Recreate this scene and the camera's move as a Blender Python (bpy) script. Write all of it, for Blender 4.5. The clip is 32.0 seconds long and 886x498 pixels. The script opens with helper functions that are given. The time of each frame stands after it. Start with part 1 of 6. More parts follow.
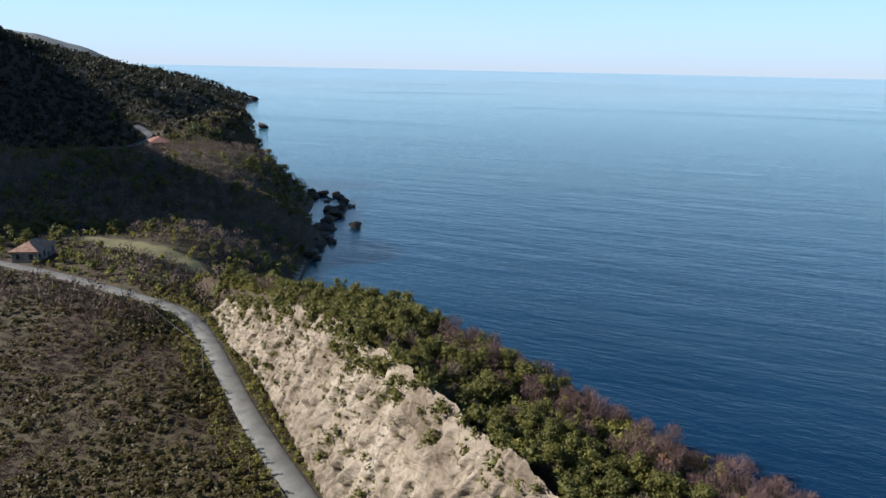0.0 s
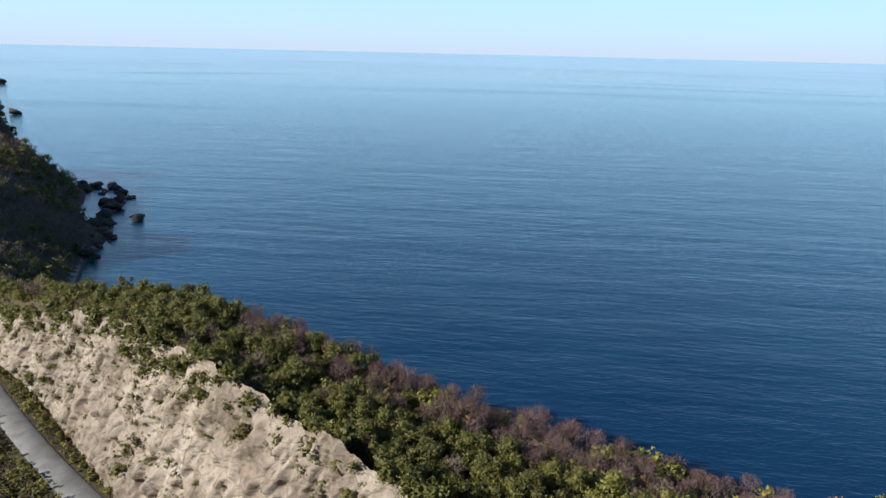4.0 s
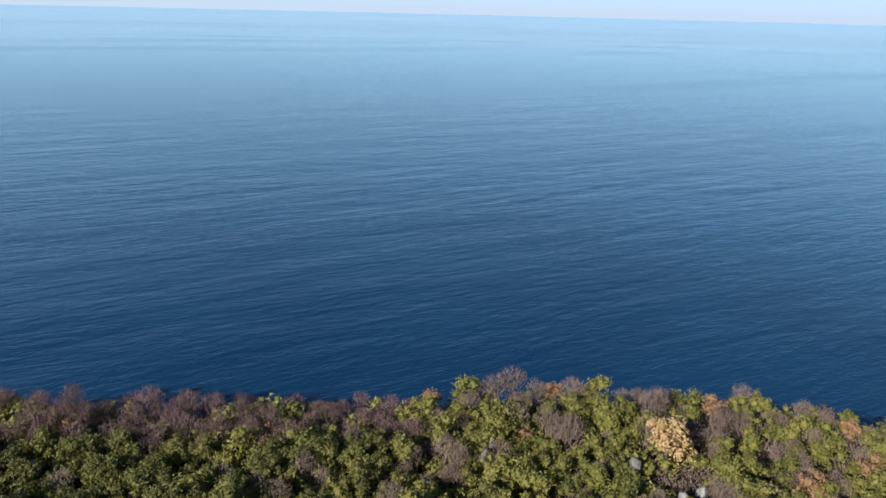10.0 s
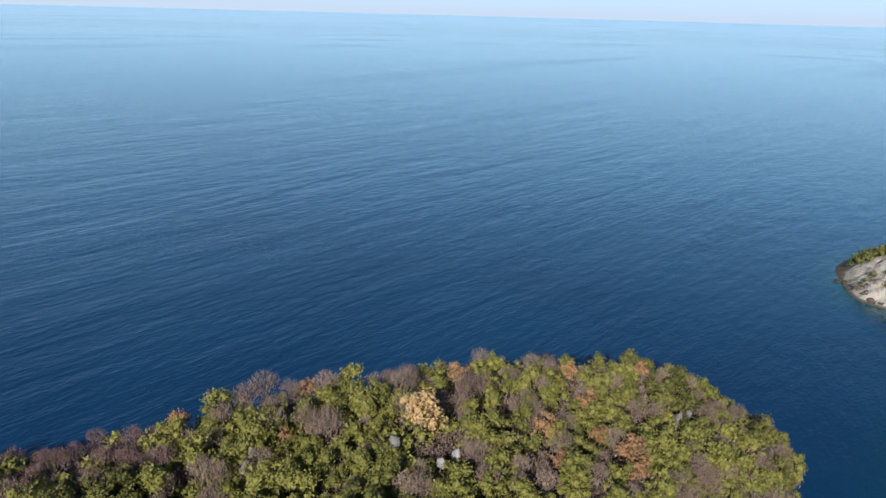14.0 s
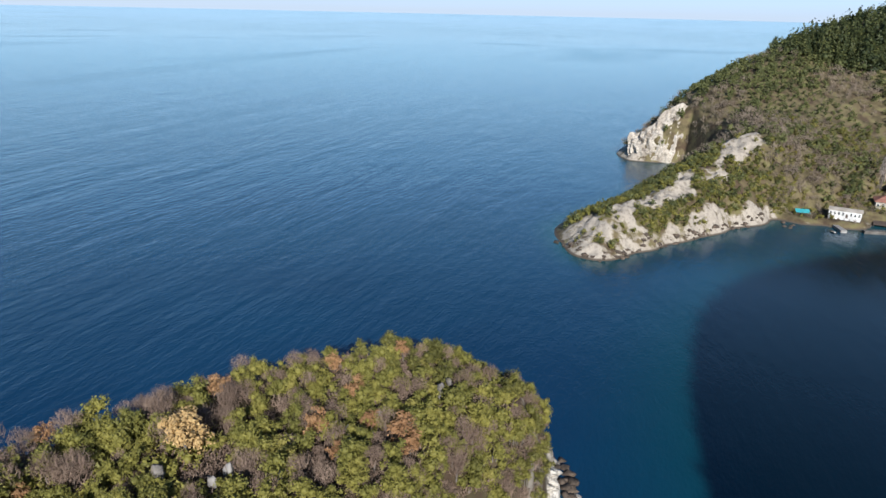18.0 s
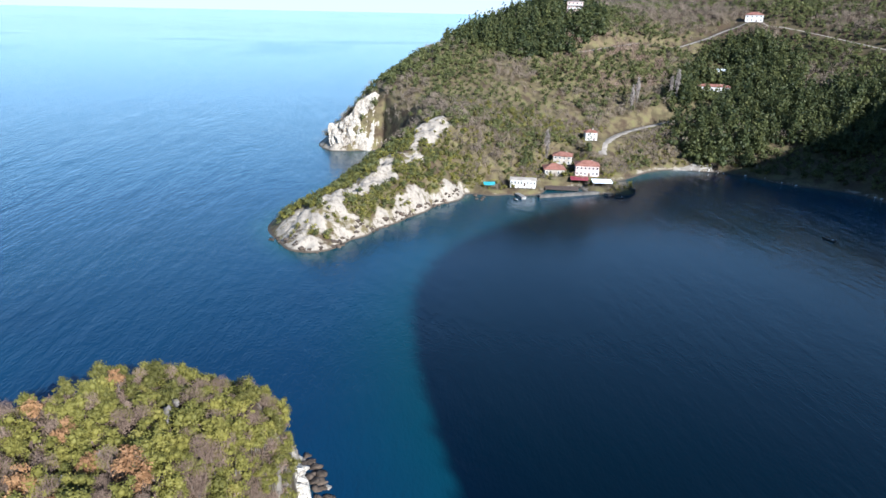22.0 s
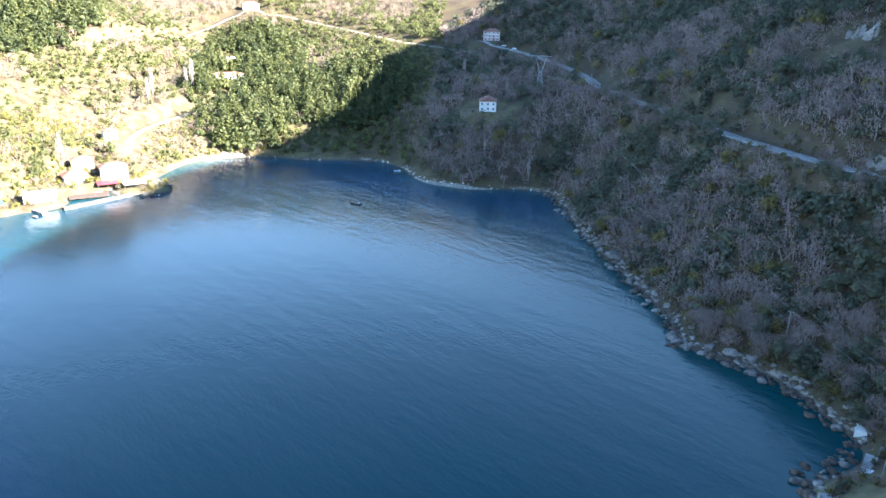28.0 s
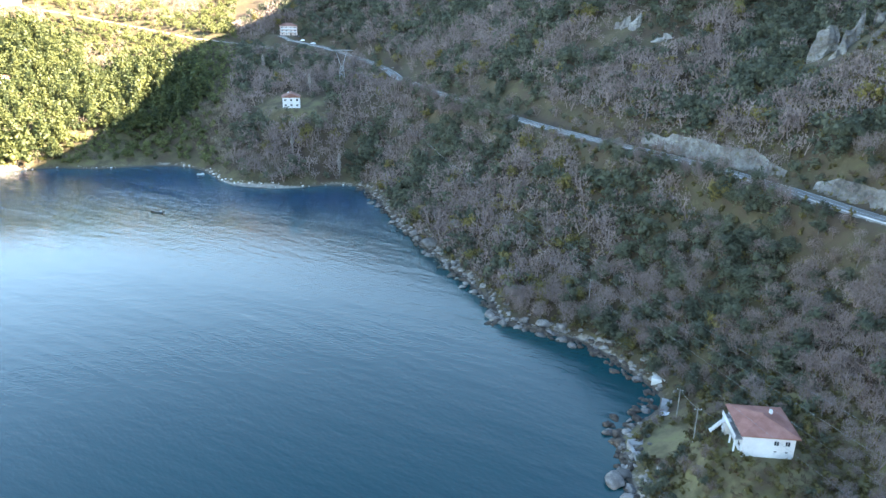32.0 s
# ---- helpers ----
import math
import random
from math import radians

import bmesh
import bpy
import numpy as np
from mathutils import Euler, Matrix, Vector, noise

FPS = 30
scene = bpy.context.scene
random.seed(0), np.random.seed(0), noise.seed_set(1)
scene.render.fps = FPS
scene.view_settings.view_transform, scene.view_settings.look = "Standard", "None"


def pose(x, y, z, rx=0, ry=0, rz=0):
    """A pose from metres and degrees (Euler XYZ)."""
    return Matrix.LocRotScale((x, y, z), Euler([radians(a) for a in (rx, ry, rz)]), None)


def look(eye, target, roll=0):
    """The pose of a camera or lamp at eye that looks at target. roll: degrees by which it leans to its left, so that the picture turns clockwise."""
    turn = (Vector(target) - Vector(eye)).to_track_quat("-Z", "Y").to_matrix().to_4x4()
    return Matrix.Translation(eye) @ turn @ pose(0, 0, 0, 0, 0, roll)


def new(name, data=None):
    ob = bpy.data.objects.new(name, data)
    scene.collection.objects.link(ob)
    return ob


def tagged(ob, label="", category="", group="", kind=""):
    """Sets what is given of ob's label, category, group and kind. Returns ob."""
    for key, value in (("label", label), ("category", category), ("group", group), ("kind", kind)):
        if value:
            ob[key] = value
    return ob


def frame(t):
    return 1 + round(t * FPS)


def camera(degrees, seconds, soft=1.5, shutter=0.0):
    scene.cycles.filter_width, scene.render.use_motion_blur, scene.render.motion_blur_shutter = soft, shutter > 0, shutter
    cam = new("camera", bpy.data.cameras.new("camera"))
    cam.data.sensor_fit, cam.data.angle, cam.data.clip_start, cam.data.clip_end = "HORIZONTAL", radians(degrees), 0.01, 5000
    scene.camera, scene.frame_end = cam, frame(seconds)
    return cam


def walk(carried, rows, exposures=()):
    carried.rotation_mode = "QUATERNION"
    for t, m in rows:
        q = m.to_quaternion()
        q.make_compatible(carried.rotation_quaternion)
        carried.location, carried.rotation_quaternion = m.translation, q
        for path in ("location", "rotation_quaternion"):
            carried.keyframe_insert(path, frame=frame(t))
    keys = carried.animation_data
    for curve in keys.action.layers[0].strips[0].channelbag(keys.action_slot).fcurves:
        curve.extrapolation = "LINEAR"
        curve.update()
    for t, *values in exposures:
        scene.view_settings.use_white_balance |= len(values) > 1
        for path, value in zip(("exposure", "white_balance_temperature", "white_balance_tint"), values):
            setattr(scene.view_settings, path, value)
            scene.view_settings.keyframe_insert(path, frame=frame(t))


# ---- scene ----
cam = camera(64.35, 32.0)
# seconds, heading (left of +y), pitch, lean, in degrees: the camera hovers and turns
TURN = [
    (0, 22.11, -14.56, 1.16),
    (0.5, 19.37, -14.45, 1.23),
    (1, 16.39, -14.42, 1.28),
    (1.5, 13.79, -14.38, 1.29),
    (2, 12.04, -14.48, 1.28),
    (2.5, 10.38, -14.40, 1.27),
    (4.5, 2.97, -16.68, 1.33),
    (5, -0.00, -17.60, 1.34),
    (5.5, -3.39, -18.36, 1.35),
    (6, -6.58, -18.81, 1.35),
    (7, -12.22, -18.84, 1.34),
    (8, -17.85, -18.77, 1.30),
    (9, -23.30, -18.77, 1.30),
    (10, -28.82, -18.74, 1.38),
    (11, -34.48, -18.74, 1.38),
    (12, -40.83, -18.67, 1.37),
    (13, -46.38, -18.66, 1.38),
    (14, -51.13, -18.67, 1.53),
    (14.5, -54.04, -18.70, 1.57),
    (16.5, -64.83, -18.74, 1.36),
    (17, -67.35, -18.73, 1.33),
    (18, -72.38, -18.76, 1.29),
    (19, -77.52, -18.76, 1.25),
    (20, -83.48, -18.78, 1.25),
    (21, -89.90, -18.76, 1.24),
    (22, -96.38, -18.77, 1.23),
    (23, -103.04, -18.77, 1.17),
    (24, -110.01, -18.76, 1.20),
    (25, -117.33, -18.74, 1.22),
    (26, -124.31, -18.76, 1.23),
    (26.5, -127.12, -18.77, 1.23),
    (28.5, -135.55, -18.86, 1.13),
    (29, -137.57, -18.90, 1.12),
    (30, -141.49, -18.93, 1.06),
    (31, -145.37, -18.97, 1.01),
    (32, -149.16, -19.00, 0.98),
]
EYE = Vector((0.0, 0.0, 102.0))
EXPOSURES = [(0, 1.3, 6050, 10), (3, 1.3, 6000, 10), (6, 1.35, 5900, 10), (8, 1.25, 5900, 10), (14, 1.25, 5900, 10), (18, 1.3, 5900, 10), (21, 1.6, 5700, 10), (23, 2.2, 5450, 10), (25, 3.3, 5450, 10), (27, 3.95, 5850, 10), (30, 4.6, 7100, 10), (32, 4.95, 7850, 10)]


def heading(yaw, pitch):
    y, p = radians(yaw), radians(pitch)
    return Vector((-math.sin(y) * math.cos(p), math.cos(y) * math.cos(p), math.sin(p)))


walk(cam, [(t, look(EYE, EYE + 100 * heading(yaw, pitch), lean)) for t, yaw, pitch, lean in TURN], EXPOSURES)

# ---- light ----
SUN_WAY = Vector((-0.92, -0.39, 0.0)).normalized()
SUN_UP = radians(26.0)
world = bpy.data.worlds.new("sky")
scene.world = world
world.use_nodes = True
sky = world.node_tree.nodes.new("ShaderNodeTexSky")
sky.sky_type, sky.sun_disc = "NISHITA", False
sky.sun_elevation, sky.sun_rotation = SUN_UP, math.atan2(SUN_WAY.x, SUN_WAY.y)
sky.air_density, sky.dust_density, sky.ozone_density = 1.0, 0.25, 3.0
background = world.node_tree.nodes["Background"]
background.inputs["Strength"].default_value = 0.1
haze = world.node_tree.nodes.new("ShaderNodeMix")  # thin winter haze over the whole sky
haze.data_type = "RGBA"
level = world.node_tree.nodes.new("ShaderNodeSeparateXYZ")
low = world.node_tree.nodes.new("ShaderNodeMath")
low.operation, low.inputs[0].default_value = "SUBTRACT", 1.0
low.use_clamp = True
thin = world.node_tree.nodes.new("ShaderNodeMath")
thin.operation, thin.inputs[1].default_value = "POWER", 3.3
amount = world.node_tree.nodes.new("ShaderNodeMath")
amount.operation, amount.inputs[1].default_value = "MULTIPLY", 0.75
way_in = world.node_tree.nodes.new("ShaderNodeTexCoord")
world.node_tree.links.new(way_in.outputs["Generated"], level.inputs[0])
world.node_tree.links.new(level.outputs["Z"], low.inputs[1])
world.node_tree.links.new(low.outputs[0], thin.inputs[0])
world.node_tree.links.new(thin.outputs[0], amount.inputs[0])
veil, veil_at, veiled = (world.node_tree.nodes.new("ShaderNode" + k) for k in ("TexNoise", "Mapping", "Math"))
veil_at.inputs["Scale"].default_value = (2.0, 2.0, 14.0)
veil.inputs["Scale"].default_value, veil.inputs["Detail"].default_value = 1.5, 6
world.node_tree.links.new(way_in.outputs["Generated"], veil_at.inputs["Vector"])
world.node_tree.links.new(veil_at.outputs[0], veil.inputs["Vector"])
veiled.operation, veiled.inputs[1].default_value = "MULTIPLY_ADD", 0.05
world.node_tree.links.new(veil.outputs["Fac"], veiled.inputs[0])
world.node_tree.links.new(amount.outputs[0], veiled.inputs[2])
world.node_tree.links.new(veiled.outputs[0], haze.inputs["Factor"])
haze.inputs["B"].default_value = (3.05, 5.0, 6.75, 1)
clear = world.node_tree.nodes.new("ShaderNodeMix")
clear.data_type, clear.blend_type = "RGBA", "MULTIPLY"
clear.inputs["Factor"].default_value, clear.inputs["B"].default_value = 1.0, (0.20, 0.29, 0.39, 1)
world.node_tree.links.new(sky.outputs["Color"], clear.inputs["A"])
world.node_tree.links.new(clear.outputs["Result"], haze.inputs["A"])
rim, pale = world.node_tree.nodes.new("ShaderNodeMath"), world.node_tree.nodes.new("ShaderNodeMix")  # whiter right at the horizon
rim.operation, rim.inputs[1].default_value = "POWER", 14.0
pale.data_type = "RGBA"
pale.inputs["B"].default_value = (2.7, 3.08, 3.5, 1)
world.node_tree.links.new(low.outputs[0], rim.inputs[0])
world.node_tree.links.new(rim.outputs[0], pale.inputs["Factor"])
world.node_tree.links.new(haze.outputs["Result"], pale.inputs["A"])
world.node_tree.links.new(pale.outputs["Result"], background.inputs["Color"])
lamp = bpy.data.lights.new("sun", "SUN")
lamp.energy, lamp.angle, lamp.color = 4.3, radians(0.5), (1.0, 0.94, 0.85)
sun = new("sun", lamp)
sun.matrix_world = look(200 * (SUN_WAY * math.cos(SUN_UP) + Vector((0, 0, math.sin(SUN_UP)))), (0, 0, 0))


# ---- materials ----
def surface(name, colours, scale=0.4, rough=0.9, grain=8.0, bump=0.3, island=0.0, per_object=0.0, detail=5.0, gloss=0.3):
    """A rough natural surface: broad patches through a ramp of colours, finer grain, and relief."""
    m = bpy.data.materials.new(name)
    m.use_nodes = True
    n, l = m.node_tree.nodes, m.node_tree.links
    b = n["Principled BSDF"]
    b.inputs["Roughness"].default_value = rough
    b.inputs["Specular IOR Level"].default_value = gloss
    geo = n.new("ShaderNodeNewGeometry")
    broad = n.new("ShaderNodeTexNoise")
    broad.inputs["Scale"].default_value, broad.inputs["Detail"].default_value = scale, detail
    fine = n.new("ShaderNodeTexNoise")
    fine.inputs["Scale"].default_value, fine.inputs["Detail"].default_value = grain, 4.0
    for t in (broad, fine):
        l.new(geo.outputs["Position"], t.inputs["Vector"])
    mix = n.new("ShaderNodeMath")
    mix.operation = "MULTIPLY_ADD"
    mix.inputs[1].default_value, mix.inputs[2].default_value = 0.55, 0.0
    l.new(fine.outputs["Fac"], mix.inputs[0])
    total = n.new("ShaderNodeMath")
    total.operation = "MULTIPLY_ADD"
    total.inputs[1].default_value = 1.5
    l.new(broad.outputs["Fac"], total.inputs[0])
    l.new(mix.outputs[0], total.inputs[2])
    last = total
    for amount, source in ((island, geo.outputs["Random Per Island"]), (per_object, None)):
        if amount:
            if source is None:
                info = n.new("ShaderNodeObjectInfo")
                source = info.outputs["Random"]
            more = n.new("ShaderNodeMath")
            more.operation = "MULTIPLY_ADD"
            more.inputs[1].default_value = amount
            l.new(source, more.inputs[0])
            l.new(last.outputs[0], more.inputs[2])
            last = more
    extra = island + per_object
    if island:
        each, more = n.new("ShaderNodeAttribute"), n.new("ShaderNodeMath")
        each.attribute_name, more.operation, more.inputs[1].default_value = "tone", "MULTIPLY_ADD", 0.9
        l.new(each.outputs["Fac"], more.inputs[0])
        l.new(last.outputs[0], more.inputs[2])
        last, extra = more, extra + 0.9
    span = n.new("ShaderNodeMapRange")
    span.inputs["From Min"].default_value, span.inputs["From Max"].default_value = 0.65 + 0.15 * extra, 1.4 + 0.85 * extra
    l.new(last.outputs[0], span.inputs["Value"])
    ramp = n.new("ShaderNodeValToRGB")
    e = ramp.color_ramp.elements
    while len(e) < len(colours):
        e.new(0.5)
    for k, c in enumerate(colours):
        e[k].position, e[k].color = k / (len(colours) - 1), (*c, 1)
    l.new(span.outputs[0], ramp.inputs["Fac"])
    l.new(ramp.outputs["Color"], b.inputs["Base Color"])
    if bump:
        relief = n.new("ShaderNodeBump")
        relief.inputs["Strength"].default_value, relief.inputs["Distance"].default_value = bump, 0.3
        l.new(fine.outputs["Fac"], relief.inputs["Height"])
        l.new(relief.outputs["Normal"], b.inputs["Normal"])
    return m


def leafy(name, colours, scale=0.35, island=0.9, per_object=0.0):
    """Foliage: light passes through a little."""
    m = surface(name, colours, scale, 0.6, 3.0, 0.0, island, per_object, 3.0, 0.25)
    n, l = m.node_tree.nodes, m.node_tree.links
    b = n["Principled BSDF"]
    through_leaf = n.new("ShaderNodeBsdfTranslucent")
    l.new(b.inputs["Base Color"].links[0].from_socket, through_leaf.inputs["Color"])
    both = n.new("ShaderNodeMixShader")
    both.inputs["Fac"].default_value = 0.42
    l.new(b.outputs[0], both.inputs[1])
    l.new(through_leaf.outputs[0], both.inputs[2])
    l.new(both.outputs[0], n["Material Output"].inputs["Surface"])
    return m


def ground_surface():
    """Earth with leaf litter; dry grass in the meadows; limestone where the rock lies open, dark where the sea wets it."""
    m = surface("earth", [(0.024, 0.015, 0.009), (0.05, 0.032, 0.018), (0.05, 0.04, 0.018), (0.09, 0.063, 0.036)], 0.07, grain=0.9, bump=0.7)
    n, l = m.node_tree.nodes, m.node_tree.links
    b = n["Principled BSDF"]
    colour = b.inputs["Base Color"].links[0].from_socket
    geo = n.new("ShaderNodeNewGeometry")

    def stained(colours, scale, detail):
        t, r = n.new("ShaderNodeTexNoise"), n.new("ShaderNodeValToRGB")
        t.inputs["Scale"].default_value, t.inputs["Detail"].default_value, t.inputs["Roughness"].default_value = scale, detail, 0.65
        l.new(geo.outputs["Position"], t.inputs["Vector"])
        for k, c in enumerate(colours):
            e = r.color_ramp.elements[k] if k < 2 else r.color_ramp.elements.new(0.5)
            e.color = (*c, 1)
        for k, e in enumerate(r.color_ramp.elements):
            e.position = 0.3 + 0.4 * k / (len(colours) - 1)
        l.new(t.outputs["Fac"], r.inputs["Fac"])
        return t, r.outputs["Color"]

    def laid(under, over, key, noise, low, high):
        a, t, r, x = n.new("ShaderNodeAttribute"), n.new("ShaderNodeMath"), n.new("ShaderNodeMapRange"), n.new("ShaderNodeMix")
        a.attribute_name, t.operation, x.data_type = key, "MULTIPLY_ADD", "RGBA"
        t.inputs[1].default_value = 2.2
        l.new(noise.outputs["Fac"], t.inputs[0])
        l.new(a.outputs["Fac"], t.inputs[2])
        r.inputs["From Min"].default_value, r.inputs["From Max"].default_value = low, high
        l.new(t.outputs[0], r.inputs["Value"])
        l.new(r.outputs[0], x.inputs["Factor"])
        l.new(under, x.inputs["A"])
        l.new(over, x.inputs["B"])
        return x.outputs["Result"]

    patches, grass = stained([(0.06, 0.08, 0.02), (0.115, 0.115, 0.038), (0.17, 0.14, 0.068)], 0.12, 6)
    veins, stone = stained([(0.065, 0.052, 0.038), (0.158, 0.134, 0.104), (0.26, 0.228, 0.186)], 0.3, 9)
    colour = laid(colour, grass, "meadow", patches, 1.3, 2.1)
    colour = laid(colour, stone, "rocky", veins, 1.5, 1.85)
    height, wet, dark = n.new("ShaderNodeSeparateXYZ"), n.new("ShaderNodeMapRange"), n.new("ShaderNodeMix")
    l.new(geo.outputs["Position"], height.inputs[0])
    wet.inputs["From Min"].default_value, wet.inputs["From Max"].default_value = 0.9, 0.4
    l.new(height.outputs["Z"], wet.inputs["Value"])
    dark.data_type = "RGBA"
    dark.inputs["B"].default_value = (0.055, 0.042, 0.03, 1)
    l.new(wet.outputs[0], dark.inputs["Factor"])
    l.new(colour, dark.inputs["A"])
    l.new(dark.outputs["Result"], b.inputs["Base Color"])
    return m


EARTH = ground_surface()
def cliff_stone(name, colours):
    """Limestone with tilted beds, cracks, rusty stains and dark pits."""
    m = surface(name, colours, 0.10, 0.92, 0.8, 0.0, detail=9.0)
    n, l = m.node_tree.nodes, m.node_tree.links
    b = n["Principled BSDF"]
    colour = b.inputs["Base Color"].links[0].from_socket
    geo = n.new("ShaderNodeNewGeometry")

    def layer(kind, scale, turn=(0, 0, 0)):
        at, t = n.new("ShaderNodeMapping"), n.new(kind)
        at.inputs["Scale"].default_value, at.inputs["Rotation"].default_value = scale, turn
        l.new(geo.outputs["Position"], at.inputs["Vector"])
        l.new(at.outputs[0], t.inputs["Vector"])
        t.inputs["Scale"].default_value = 1.0
        return t

    def step(source, low, high):
        r = n.new("ShaderNodeMapRange")
        r.inputs["From Min"].default_value, r.inputs["From Max"].default_value = low, high
        l.new(source, r.inputs["Value"])
        return r.outputs[0]

    beds = layer("ShaderNodeTexNoise", (0.12, 0.12, 0.9), (0.12, -0.1, 0))
    beds.inputs["Detail"].default_value, beds.inputs["Roughness"].default_value = 8, 0.7
    cracks = layer("ShaderNodeTexVoronoi", (0.22, 0.22, 0.4), (0.35, 0.2, 0.2))
    cracks.feature = "DISTANCE_TO_EDGE"
    pits = layer("ShaderNodeTexNoise", (0.55, 0.55, 0.95))
    pits.inputs["Detail"].default_value, pits.inputs["Roughness"].default_value = 4, 0.6
    for mask, tone in ((step(cracks.outputs["Distance"], 0.035, 0.0), (0.11, 0.085, 0.06, 1)), (step(pits.outputs["Fac"], 0.57, 0.66), (0.075, 0.065, 0.032, 1)), (step(beds.outputs["Fac"], 0.6, 0.75), (0.27, 0.185, 0.11, 1))):
        x, f = n.new("ShaderNodeMix"), n.new("ShaderNodeMath")
        x.data_type, f.operation = "RGBA", "MULTIPLY"
        f.inputs[1].default_value = 0.7
        l.new(mask, f.inputs[0])
        l.new(f.outputs[0], x.inputs["Factor"])
        l.new(colour, x.inputs["A"])
        x.inputs["B"].default_value = tone
        colour = x.outputs["Result"]
    l.new(colour, b.inputs["Base Color"])
    height = n.new("ShaderNodeMath")
    height.operation = "MULTIPLY_ADD"
    height.inputs[1].default_value = 0.12
    l.new(step(cracks.outputs["Distance"], 0.0, 0.08), height.inputs[0])
    l.new(beds.outputs["Fac"], height.inputs[2])
    relief = n.new("ShaderNodeBump")
    relief.inputs["Strength"].default_value, relief.inputs["Distance"].default_value = 0.8, 1.0
    l.new(height.outputs[0], relief.inputs["Height"])
    l.new(relief.outputs["Normal"], b.inputs["Normal"])
    return m


LIMESTONE = cliff_stone("limestone", [(0.095, 0.07, 0.047), (0.185, 0.145, 0.106), (0.26, 0.212, 0.158), (0.32, 0.27, 0.21)])
CAPE_STONE = cliff_stone("cape_limestone", [(0.17, 0.145, 0.115), (0.26, 0.228, 0.188), (0.33, 0.297, 0.25), (0.41, 0.375, 0.325)])
CUT_STONE = cliff_stone("cut_stone", [(0.05, 0.043, 0.037), (0.11, 0.098, 0.086), (0.175, 0.16, 0.145), (0.25, 0.233, 0.214)])
PALE_CLIFF = cliff_stone("white_limestone", [(0.25, 0.22, 0.18), (0.36, 0.325, 0.275), (0.44, 0.405, 0.35), (0.52, 0.485, 0.43)])
GREY_ROCK = surface("grey_rock", [(0.045, 0.04, 0.034), (0.12, 0.108, 0.095), (0.25, 0.23, 0.205)], 0.5, grain=2.5, bump=0.9, per_object=0.5)
STONES = surface("shore_stones", [(0.03, 0.026, 0.022), (0.085, 0.076, 0.067), (0.2, 0.185, 0.165)], 0.3, grain=2.5, bump=0.5, island=0.6)
DARK_ROCK = surface("wet_rock", [(0.02, 0.015, 0.011), (0.05, 0.037, 0.027), (0.105, 0.077, 0.056)], 0.6, 0.85, 2.5, 0.8)
ASPHALT = surface("asphalt", [(0.095, 0.09, 0.08), (0.145, 0.138, 0.122), (0.195, 0.186, 0.165)], 0.25, grain=2.5, bump=0.1)
LEAF = leafy("evergreen_leaf", [(0.045, 0.046, 0.013), (0.098, 0.095, 0.024), (0.152, 0.14, 0.035), (0.215, 0.186, 0.05)], 0.3, 0.5, 0.5)
PINE = leafy("pine_needles", [(0.018, 0.028, 0.012), (0.04, 0.052, 0.019), (0.078, 0.088, 0.03), (0.13, 0.132, 0.044)], 0.2)
TWIG = surface("bare_twigs", [(0.07, 0.047, 0.034), (0.14, 0.097, 0.071), (0.22, 0.16, 0.118)], 0.3, 0.8, 3, 0.0, island=0.6, per_object=0.5)
BRAMBLE = surface("dry_bramble", [(0.036, 0.02, 0.012), (0.076, 0.045, 0.027), (0.128, 0.083, 0.05)], 0.15, 0.85, 2, 0.0, island=0.6)
AUTUMN = leafy("autumn_leaf", [(0.17, 0.088, 0.042), (0.3, 0.168, 0.08), (0.4, 0.25, 0.12)], 0.4, 0.4, 0.6)
BARK = surface("bark", [(0.05, 0.04, 0.03), (0.10, 0.085, 0.07), (0.16, 0.14, 0.12)], 2.0, grain=10, bump=0.5)


